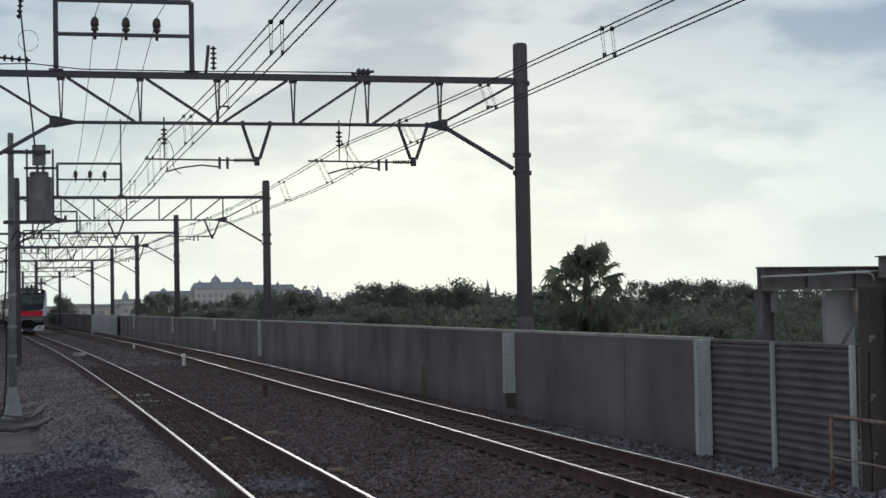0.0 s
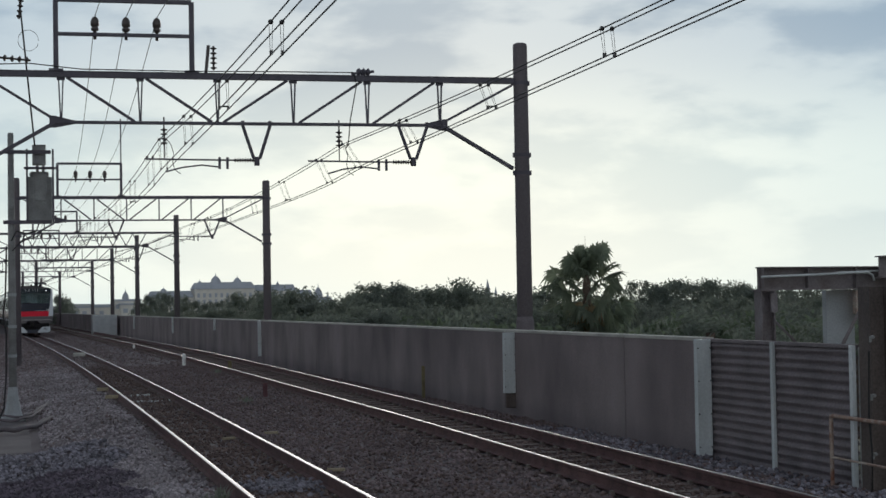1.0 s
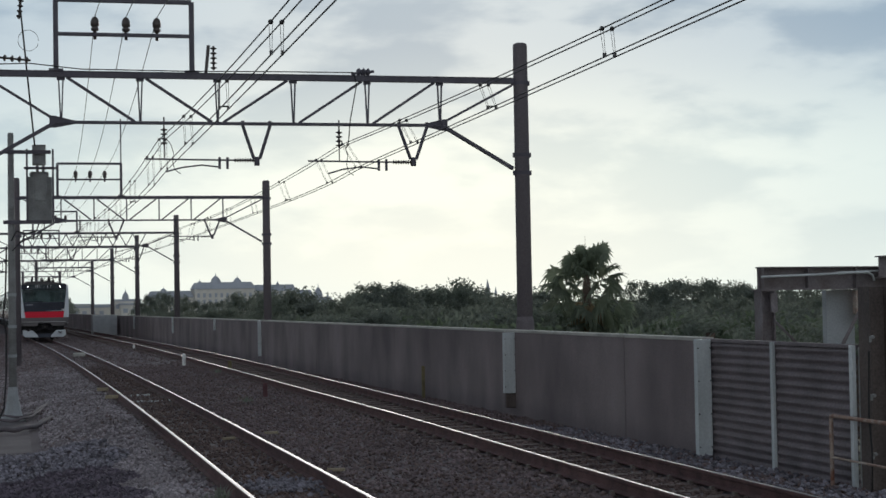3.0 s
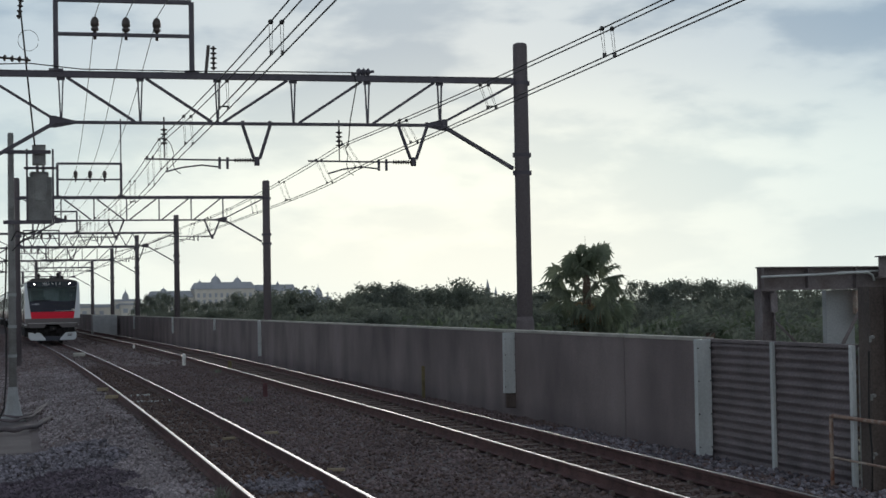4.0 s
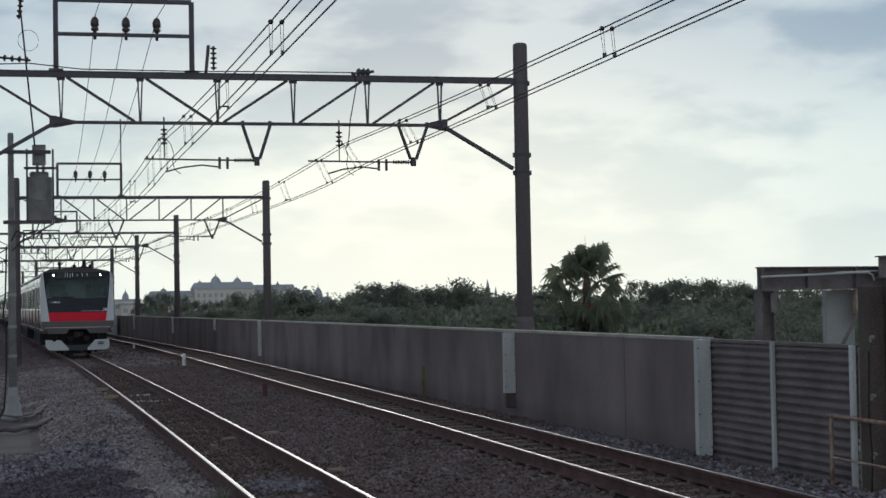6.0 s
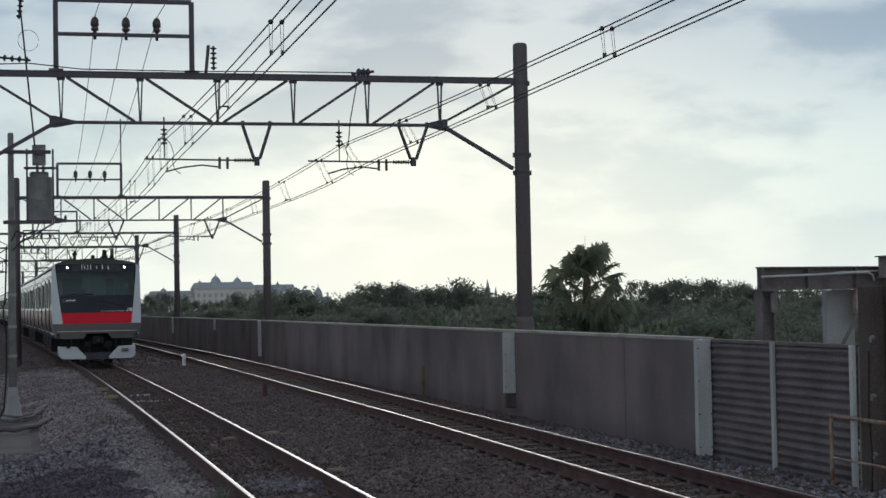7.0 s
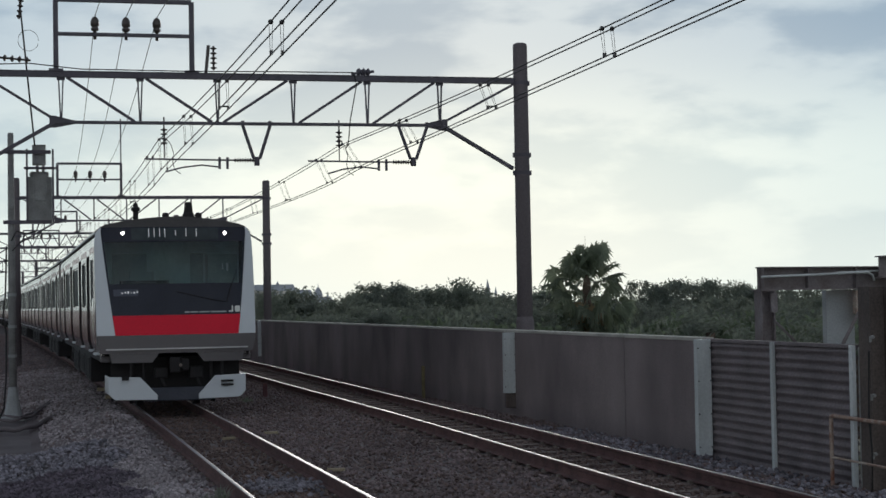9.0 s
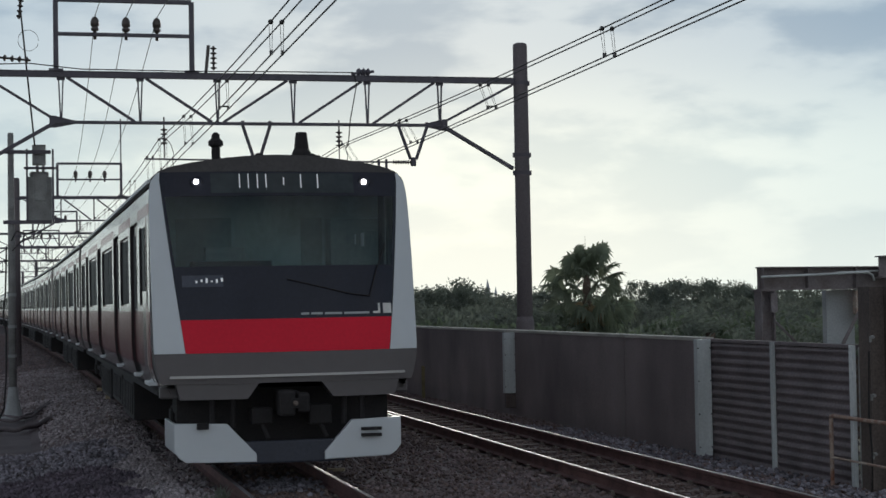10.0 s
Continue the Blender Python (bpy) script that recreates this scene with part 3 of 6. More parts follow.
part("spike_insulator", bm, M_PORCELAIN, portal_a, "upright dark insulator on the beam")
bm = bmesh.new()
bar(bm, (6.72, 0, 6.72), (7.2, 0, 6.78), 0.06, 0.05)
rod(bm, (6.95, 0, 6.66), (6.98, 0, 6.82), 0.03)
turned(bm, [(0.05, -0.15), (0.09, -0.1), (0.05, -0.05), (0.09, 0), (0.05, 0.05), (0.09, 0.1), (0.04, 0.14)], (6.98, 0, 6.76), (1, 0, 0), 10)
part("lead_in_clamp", bm, M_STEEL, portal_a)
tube("beam_cable", [(-0.7, -0.08, 6.78), (0.2, -0.08, 6.82), (1.2, -0.08, 6.72), (3.4, -0.08, 6.71), (5.0, -0.08, 6.73), (6.75, -0.08, 6.74)], 0.012, M_CABLE, portal_a)
tube("drop_cable", [(6.764, -0.1, 6.687), (6.809, -0.1, 6.487), (6.73, -0.1, 6.074), (6.665, -0.1, 5.755), (6.622, -0.1, 5.308), (6.572, -0.1, 5.166)], 0.012, M_CABLE, portal_a)
bm = bmesh.new()
insulator(bm, (-0.62, -0.05, 6.95), (1, 0, -0.08), 0.85, 0.07, 6)
part("strain_insulator", bm, M_PORCELAIN, portal_a)

bm = bmesh.new()
turned(bm, [(0.21, 0.5), (0.19, 1.5), (0.165, 1.6)], (10.4, 0, 0), n=20)
part("pole_foot", bm, M_POLE, portal_a, "concrete foot round the pole")

portal_b = build_portal(69.0, -0.17, 9.88, 6.40, 0.92, 7.2, 7.1, MAIN, 6, False)
rack_b = feeder_rack(69.0, 1.46, 3.98, 6.44, 7.78, portal_b)
bm = bmesh.new()
bar(bm, (3.98, 0, 7.78), (3.98, 0, 9.6), 0.05, 0.05)
part("rack_mast", bm, M_STEEL, portal_b)
v_hanger(portal_b, 3.76, 5.48, 0.72, 0.3)
v_hanger(portal_b, 7.64, 5.48, 0.72, 0.3)
portal_c = build_portal(100.0, -2.25, 8.95, 6.32, 0.76, 7.1, 7.38, FAR, 11, False, True)
rack_c = feeder_rack(100.0, 0.7, 3.2, 6.4, 7.6, portal_c)
v_hanger(portal_c, 2.9, 5.5, 0.75, 0.28)
v_hanger(portal_c, 6.75, 5.5, 0.75, 0.28)
portal_d = build_portal(124.0, -2.75, 8.23, 6.35, 0.9, 7.0, 7.22, FAR, 8, False)
rack_d = feeder_rack(124.0, 0.2, 2.7, 6.4, 7.6, portal_d)
portal_e = build_portal(147.0, -3.25, 7.63, 6.05, 0.9, 7.0, 7.06, FAR, 8, False)
rack_e = feeder_rack(147.0, -0.4, 2.1, 6.1, 7.3, portal_e)
for fy, fx in ((168.0, 6.8), (213.0, 4.66), (262.0, 3.0)):
    build_portal(fy, cx(fy) + 1.8, fx, 5.95, 0.9, 6.6, 6.62, FAR, 4, False)

for ry, zz, zc, xa, xb in ((34.2, 4.93, 4.66, 2.44, 4.70), (34.2, 4.90, 4.66, 5.78, 8.02), (69.0, 4.82, 4.66, cx(69) - 0.35, 3.76), (69.0, 4.82, 4.66, cx(69) + 3.5, 7.64),
                       (100.0, 4.82, 4.66, cx(100) - 0.35, 2.9), (100.0, 4.82, 4.66, cx(100) + 3.5, 6.75)):
    registration(ry, xa, xb, zz, xa + 0.42, 0.66 if ry < 40 and xa > 5 else 0.40)

# ---------- overhead wires ----------
SUPPORTS = [-4, 34.2, 69, 100, 124, 147, 168, 195, 228, 262, 300]


def build_catenary(off, label, z_msg, sag, z_con, st_msg, st_con):
    """Twin messenger and contact wires; the staggers are given behind the eye and at the first portal, and die out farther off."""
    ca = empty("overhead_wires", label, "overhead wires", group="overhead wires")

    def spot(y, st):
        k = max(i for i, a in enumerate(SUPPORTS[:-1]) if a <= y)
        a, b = SUPPORTS[k], SUPPORTS[k + 1]
        f = (y - a) / (b - a)
        ends = [st[0], st[1], st[2], 0.05, -0.05] + [0.0] * 8
        return cx(y) + off + ends[k] + (ends[k + 1] - ends[k]) * f, z_msg - sag * (b - a) / 38.2 * 4 * f * (1 - f)

    def low(y):
        return z_con - 0.12 * ease(33, 39, y)

    for side in (-0.062, 0.062):
        msg, con = [], []
        for a, b in zip(SUPPORTS, SUPPORTS[1:]):
            k = 12 if a < 60 else 5
            for i in range(k):
                y = a + (b - a) * i / k
                xm, zm = spot(y, st_msg)
                msg.append((xm + side, y, zm))
                con.append((spot(y, st_con)[0] + side, y, low(y)))
        tube("messenger_wire", msg, 0.009, M_WIRE, ca)
        tube("contact_wire", con, 0.009, M_WIRE, ca)
    for a, b in zip(SUPPORTS[:4], SUPPORTS[1:5]):
        n = int((b - a) / 5.2)
        for i in range(n):
            y = 2.65 + 5.2 * i if a < 0 else a + (b - a) * (i + 0.5) / n
            (xm, zm), xc, zc = spot(y, st_msg), spot(y, st_con)[0], low(y)
            bm = bmesh.new()
            for s in (-0.062, 0.062):
                for e in (-0.018, 0.018):
                    rod(bm, (xc + s + e * 0.6, y, zc + 0.03), (xm + s + e, y, zm - 0.02), 0.0032, n=4)
                bmesh.ops.create_icosphere(bm, subdivisions=2, radius=0.03, matrix=Matrix.Translation((xm + s, y, zm)))
                box(bm, xc + s - 0.014, xc + s + 0.014, y - 0.03, y + 0.03, zc - 0.005, zc + 0.045)
            if i % 3 == 1:
                box(bm, xc - 0.07, xc + 0.07, y - 0.012, y + 0.012, zc + 0.03, zc + 0.05)
            part("dropper", bm, M_WIRE, ca, "thin wire dropper with clamps")
    return ca


build_catenary(0.0, "paired messenger and contact wires with droppers over the near track", 5.30, 0.256, 4.69, (-0.17, 0.03, 0.25), (-0.21, 0.06, 0.2))
build_catenary(TRACK_GAP, "paired messenger and contact wires with droppers over the far track", 5.22, 0.16, 4.735, (0.0, -0.12, 0.4), (-0.33, 0.16, 0.2))

fw = empty("feeder_wires", "three thin feeder wires carried on pin insulators above the portals", "wires")
start = [(x, -4, z + 0.1) for x, y, z in rack_a]
racks = [start, rack_a, rack_b, rack_c, rack_d, rack_e, [(x - 3.2, 262, z - 0.2) for x, y, z in rack_e]]
for i in range(3):
    pts = []
    for ra, rb in zip(racks, racks[1:]):
        a, b = Vector(ra[i]), Vector(rb[i])
        for k in range(8):
            f = k / 8
            q = a.lerp(b, f)
            q.z -= 0.45 * 4 * f * (1 - f)
            pts.append(q)
    pts.append(Vector(racks[-1][i]))
    tube("feeder_wire", pts, 0.009, M_WIRE, fw)
tube("feeder_wire", [(-0.12, 33.9, 8.6), (0.02, 34.0, 8.1), (0.14, 34.6, 6.9), (0.30, 35.35, 5.3)], 0.018, M_CABLE, fw, "thick black lead-in cable")


tube("feeder_wire", [(0.185 + 0.20 * math.cos(a * 0.4), 33.8, 7.223 + 0.21 * math.sin(a * 0.4)) for a in range(16)], 0.005, M_CABLE, fw, "thin coiled loop of wire")
bm = bmesh.new()
insulator(bm, (0.006, 33.9, 7.661), (0.12, 0, 1), 0.42, 0.06, 4)
part("hanging_insulator", bm, M_PORCELAIN, fw, "dark porcelain insulator on the lead-in cable")


# ---------- signal ----------
def build_signal():
    sg = empty("railway_signal", "grey railway signal seen from behind on a slim steel pole", "signal", Matrix.Translation((-0.18, 35.4, -0.36)))
    bm = bmesh.new()
    turned(bm, [(0.08, 0.4), (0.076, 2.6), (0.06, 5.88), (0.054, 5.92)], (0, 0, 0), n=14)
    part("signal_pole", bm, M_SIGNAL, sg, "", True)
    bm = bmesh.new()
    turned(bm, [(0.20, 0.1), (0.17, 0.2), (0.12, 0.45), (0.09, 0.68), (0.088, 0.72)], (0, 0, 0), n=12)
    box(bm, -0.26, 0.26, -0.26, 0.26, 0.0, 0.1, 0.01)
    part("flared_foot", bm, M_GREYSTEEL, sg, "pale grey flared steel foot")
    bm = bmesh.new()
    for z in (5.52, 4.08):
        bar(bm, (-0.16, -0.1, z), (0.80, -0.1, z), 0.06, 0.075)
    for x in (0.32, 0.84):
        bar(bm, (x, -0.1, 4.05), (x, -0.1, 5.58), 0.04, 0.04)
    bar(bm, (0.26, -0.1, 5.19), (0.90, -0.1, 5.19), 0.05, 0.05)
    part("signal_bracket", bm, M_STEEL, sg)
    bm = bmesh.new()
    box(bm, 0.31, 0.82, -0.02, 0.16, 4.06, 5.02, 0.02)
    box(bm, 0.37, 0.76, -0.02, 0.16, 5.0, 5.13, 0.05)
    case = part("signal_case", bm, M_SIGNAL, sg, "weathered grey metal signal case")
    bm = bmesh.new()
    box(bm, 0.47, 0.70, -0.045, -0.022, 4.52, 5.06, 0.008)
    box(bm, 0.44, 0.47, -0.05, -0.022, 4.45, 5.08)
    box(bm, 0.70, 0.73, -0.05, -0.022, 4.45, 5.08)
    for z in (4.3, 4.75):
        box(bm, 0.36, 0.39, -0.05, -0.022, z, z + 0.07)
        box(bm, 0.78, 0.81, -0.05, -0.022, z, z + 0.07)
    part("access_door", bm, M_SIGNAL, case, "raised access door")
    bm = bmesh.new()
    box(bm, 0.43, 0.70, -0.05, 0.12, 5.26, 5.68, 0.012)
    rod(bm, (0.53, 0, 5.12), (0.53, 0, 5.3), 0.03)
    rod(bm, (0.65, 0, 5.12), (0.65, 0, 5.3), 0.03)
    part("junction_box", bm, M_SIGNAL, sg, "grey junction box")
    tube("signal_cable", [(0.55, 0, 4.06), (0.5, -0.05, 3.9), (0.3, -0.08, 3.85), (0.1, -0.06, 3.9), (0.0, -0.09, 3.7)], 0.016, M_CABLE, sg)
    tube("signal_cable", [(0.65, 0, 4.06), (0.66, -0.05, 3.95), (0.5, -0.06, 3.78), (0.2, -0.06, 3.7), (0.02, -0.09, 3.5)], 0.012, M_CABLE, sg)
    bm = bmesh.new()
    for z in (1.35, 1.95, 2.6):
        turned(bm, [(0.09, -0.03), (0.09, 0.03)], (0, 0, z), n=12)
    part("pole_band", bm, M_GREYSTEEL, sg)
    tube("down_cable", [(-0.1, -0.05, 3.6), (-0.13, -0.05, 2.6), (-0.18, -0.06, 2.2), (-0.12, -0.06, 1.8), (-0.13, -0.1, 0.9), (-0.18, -0.2, 0.3), (-0.3, -0.4, 0.03)], 0.018, M_CABLE, sg)


build_signal()


# ---------- train ----------
PROFILE = [(1.34, 0.98), (1.42, 1.12), (1.462, 1.28), (1.475, 1.5), (1.482, 2.5), (1.482, 2.9), (1.478, 3.15), (1.466, 3.30), (1.435, 3.39), (1.37, 3.455), (1.25, 3.505), (1.0, 3.555), (0.6, 3.608), (0.3, 3.636), (0.0, 3.645)]


def half_width(z):
    for (a, za), (b, zb) in zip(PROFILE, PROFILE[1:]):
        if z <= zb:
            return a + (b - a) * max(0, z - za) / (zb - za)
    return 0.0


def lean(z):
    return 0.0 if z < 1.43 else 0.17 * (z - 1.43) + 0.035 * (z - 1.43) ** 2


def front_y(x, z):
    return lean(z) + 0.19 * (abs(x) / 1.475) ** 2.6


def mask_edge(z):
    """Half width of the dark panel in the nose."""
    f = (z - 1.42) / 2.0
    return min(1.138 + 0.262 * f - 0.036 * f * f, half_width(z) - 0.035)


def patch(name, mat, parent, left, right, z0, z1, proud=0.0, nu=10, nz=8, label="", thick=0.02):
    """A piece of the nose between two edges given as functions of height, with some thickness."""
    verts, faces = [], []
    for layer in (0, 1):
        for j in range(nz + 1):
            z = z0 + (z1 - z0) * j / nz
            a, b = left(z), right(z)
            for i in range(nu + 1):
                x = a + (b - a) * i / nu
                verts.append((x, front_y(x, z) - proud + layer * thick, z))
    w, n = nu + 1, (nu + 1) * (nz + 1)
    for j in range(nz):
        for i in range(nu):
            k = j * w + i
            faces.append((k, k + 1, k + w + 1, k + w))
            faces.append((n + k, n + k + w, n + k + w + 1, n + k + 1))
    rim = [i for i in range(w)] + [j * w + nu for j in range(1, nz + 1)] + [nz * w + i for i in range(nu - 1, -1, -1)] + [j * w for j in range(nz - 1, 0, -1)]
    for a, b in zip(rim, rim[1:] + rim[:1]):
        faces.append((a, n + a, n + b, b))
    ob = obj(name, verts, faces, mat, parent, label, smooth=True)
    ob.data.set_sharp_from_angle(angle=radians(35))
    return ob


def shell(parent, y_front, y_back):
    """The stainless body and the roof of a car; y_front is a function of height."""
    for name, sec, mat, label in (("body_shell", [(a - 0.05, b) for a, b in PROFILE[:8]], M_STAINLESS, "stainless steel shell"), ("body_shell", [(0.05 - a, b) for a, b in PROFILE[:8]], M_STAINLESS, "stainless steel shell"),
                                  ("roof", PROFILE[7:] + [(-a, b) for a, b in PROFILE[7:-1]][::-1], M_ROOF, "dark grey roof")):
        verts, faces = [], []
        for x, z in sec:
            verts += [(x, y_front(x, z), z), (x, y_back, z)]
        for i in range(len(sec) - 1):
            faces.append((2 * i, 2 * i + 1, 2 * i + 3, 2 * i + 2))
        obj(name, verts, faces, mat, parent, label, smooth=True)
    bm = bmesh.new()
    f = bm.faces.new([bm.verts.new((x, y_back, z)) for x, z in PROFILE] + [bm.verts.new((-x, y_back, z)) for x, z in PROFILE[-2::-1]])
    part("end_wall", bm, M_TRAIN_GREY, parent)
    bm = bmesh.new()
    box(bm, -1.38, 1.38, 0.9, y_back - 0.02, 0.93, 0.99)
    part("underframe", bm, M_UNDER, parent, "dirty dark underframe")
    for s in (-1, 1):
        bm = bmesh.new()
        box(bm, s * 1.45 - 0.03, s * 1.45 + 0.03, 0.75, y_back, 3.33, 3.37)
        part("rain_gutter", bm, M_TRAIN_WHITE, parent, "pale rain gutter")


def side_panel(bm, s, y0, y1, z0, z1, d):
    """A panel on the car's side that follows its profile, d proud of it."""
    zs = [z0] + [z for _, z in PROFILE if z0 + 0.01 < z < z1 - 0.01] + [z1]
    fr, bk = [], []
    for z in zs:
        for y in (y0, y1):
            fr.append(bm.verts.new((s * (half_width(z) + d), y, z)))
            bk.append(bm.verts.new((s * (half_width(z) - 0.054), y, z)))
    for i in range(len(zs) - 1):
        a = 2 * i
        bm.faces.new((fr[a], fr[a + 1], fr[a + 3], fr[a + 2]))
        bm.faces.new((fr[a], fr[a + 2], bk[a + 2], bk[a]))
        bm.faces.new((fr[a + 1], bk[a + 1], bk[a + 3], fr[a + 3]))
    bm.faces.new((fr[0], bk[0], bk[1], fr[1]))
    bm.faces.new((fr[-2], fr[-1], bk[-1], bk[-2]))


def car_sides(parent, doors, first, last):
    for s in (-1, 1):
        for z0, z1 in ((0.98, 1.08), (2.98, 3.26)):
            bm = bmesh.new()
            side_panel(bm, s, first, last, z0, z1, 0.0)
            part("sill_strip" if z0 < 2 else "cornice_strip", bm, M_STAINLESS, parent, "stainless strip along the side")
        spans = [first] + [v for d in doors for v in (d - 0.66, d + 0.66)] + [last]
        bays = list(zip(spans[::2], spans[1::2]))
        for a, b in bays:
            if b - a < 0.15:
                continue
            strips = [(a, b, 1.08, 1.95), (a, b, 2.88, 2.98)]
            strips += [(a, a + 0.28, 1.95, 2.88), (b - 0.28, b, 1.95, 2.88)] if b - a > 0.9 else [(a, b, 1.95, 2.88)]
            for c, d, e, f in strips:
                bm = bmesh.new()
                side_panel(bm, s, c, d, e, f, 0.0)
                part("side_panel", bm, M_STAINLESS, parent, "bright stainless side panel")
            bm = bmesh.new()
            side_panel(bm, s, a + 0.02, b - 0.02, 1.24, 1.88, 0.003)
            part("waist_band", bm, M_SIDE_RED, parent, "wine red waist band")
            bm = bmesh.new()
            side_panel(bm, s, a + 0.02, b - 0.02, 2.98, 3.1, 0.003)
            part("cornice_band", bm, M_SIDE_RED, parent, "thin wine red band")
            if b - a > 0.9:
                bm = bmesh.new()
                side_panel(bm, s, a + 0.28, b - 0.28, 1.95, 2.88, -0.035)
                wn = part("side_window", bm, M_STAINLESS, parent, "window in a bright steel frame")
                m = (a + b) / 2 if b - a > 2 else b
                cuts = ((a + 0.32, m - 0.04), (m + 0.04, b - 0.32)) if b - a > 2 else ((a + 0.32, b - 0.32),)
                bm = bmesh.new()
                side_panel(bm, s, b - 0.34, b - 0.278, 1.97, 2.86, -0.002)
                part("window_jamb", bm, M_UNDER, wn, "black window rubber")
                for c, d in cuts:
                    bm = bmesh.new()
                    side_panel(bm, s, c, d, 1.99, 2.84, -0.030)
                    part("pane", bm, M_DARKGLASS, wn, "dark window glass")
        for d in doors:
            bm = bmesh.new()
            side_panel(bm, s, d - 0.66, d + 0.66, 1.08, 2.98, -0.048)
            fr = part("door_frame", bm, M_UNDER, parent, "dark rubber door surround")
            for e in (-1, 1):
                bm = bmesh.new()
                a, b = sorted((d + e * 0.015, d + e * 0.64))
                side_panel(bm, s, a, b, 1.10, 2.96, -0.042)
                part("door_leaf", bm, M_STAINLESS, fr, "stainless sliding door leaf")
                bm = bmesh.new()
                side_panel(bm, s, a + 0.10, b - 0.10, 1.92, 2.84, -0.038)
                part("door_pane", bm, M_DARKGLASS, fr, "dark door glass")
                bm = bmesh.new()
                side_panel(bm, s, a, b, 1.24, 1.88, -0.039)
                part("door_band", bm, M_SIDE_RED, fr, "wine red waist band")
            bm = bmesh.new()
            side_panel(bm, s, d + 0.61, d + 0.665, 1.09, 2.975, -0.001)
            part("door_jamb", bm, M_UNDER, fr, "black rubber jamb")
            bm = bmesh.new()
            box(bm, *sorted((s * 1.36, s * 1.455)), d + 0.30, d + 0.62, 1.055, 1.10, 0.008)
            part("door_step", bm, M_TRAIN_WHITE, parent, "bright worn door sill")


def bogie(parent, y):
    bm = bmesh.new()
    for s in (-1, 1):
        box(bm, s * 0.82 - 0.07, s * 0.82 + 0.07, y - 1.5, y + 1.5, 0.42, 0.6, 0.02)
        box(bm, s * 0.85 - 0.12, s * 0.85 + 0.12, y - 0.35, y + 0.35, 0.55, 0.92, 0.05)
        for e in (-1.05, 1.05):
            box(bm, s * 0.82 - 0.12, s * 0.82 + 0.12, y + e - 0.16, y + e + 0.16, 0.30, 0.58, 0.03)
    box(bm, -0.8, 0.8, y - 0.25, y + 0.25, 0.4, 0.65)
    part("bogie_frame", bm, M_UNDER, parent, "dirty black bogie frame")
    out = []
    for e in (-1.05, 1.05):
        bm = bmesh.new()
        rod(bm, (-0.75, 0, 0), (0.75, 0, 0), 0.08, n=12)
        for s in (-1, 1):
            turned(bm, [(0.45, 0), (0.432, 0.03), (0.43, 0.12), (0.40, 0.13), (0.38, 0.10), (0.16, 0.08), (0.13, 0.14)], (s * 0.50, 0, 0), (s, 0, 0), 24)
            for k in range(4):
                a = k * math.pi / 2
                rod(bm, (s * 0.58, 0.25 * math.cos(a), 0.25 * math.sin(a)), (s * 0.605, 0.25 * math.cos(a), 0.25 * math.sin(a)), 0.03, n=6)
        w = part("wheelset", bm, M_UNDER, parent, "steel wheelset")
        w.location = (0, y + e, 0.43)
        out.append((w, y + e))
    return out


def under_boxes(parent, spans):
    for a, b, z, w in spans:
        for s in (-1, 1):
            bm = bmesh.new()
            box(bm, *sorted((s * w, s * 1.33)), a, b, z, 0.93, 0.02)
            for k in range(int((b - a) / 0.35)):
                y = a + 0.15 + 0.35 * k
                box(bm, *sorted((s * 1.33, s * 1.345)), y, y + 0.22, z + 0.08, 0.85)
            part("equipment_box", bm, M_UNDER, parent, "grey-black equipment box")


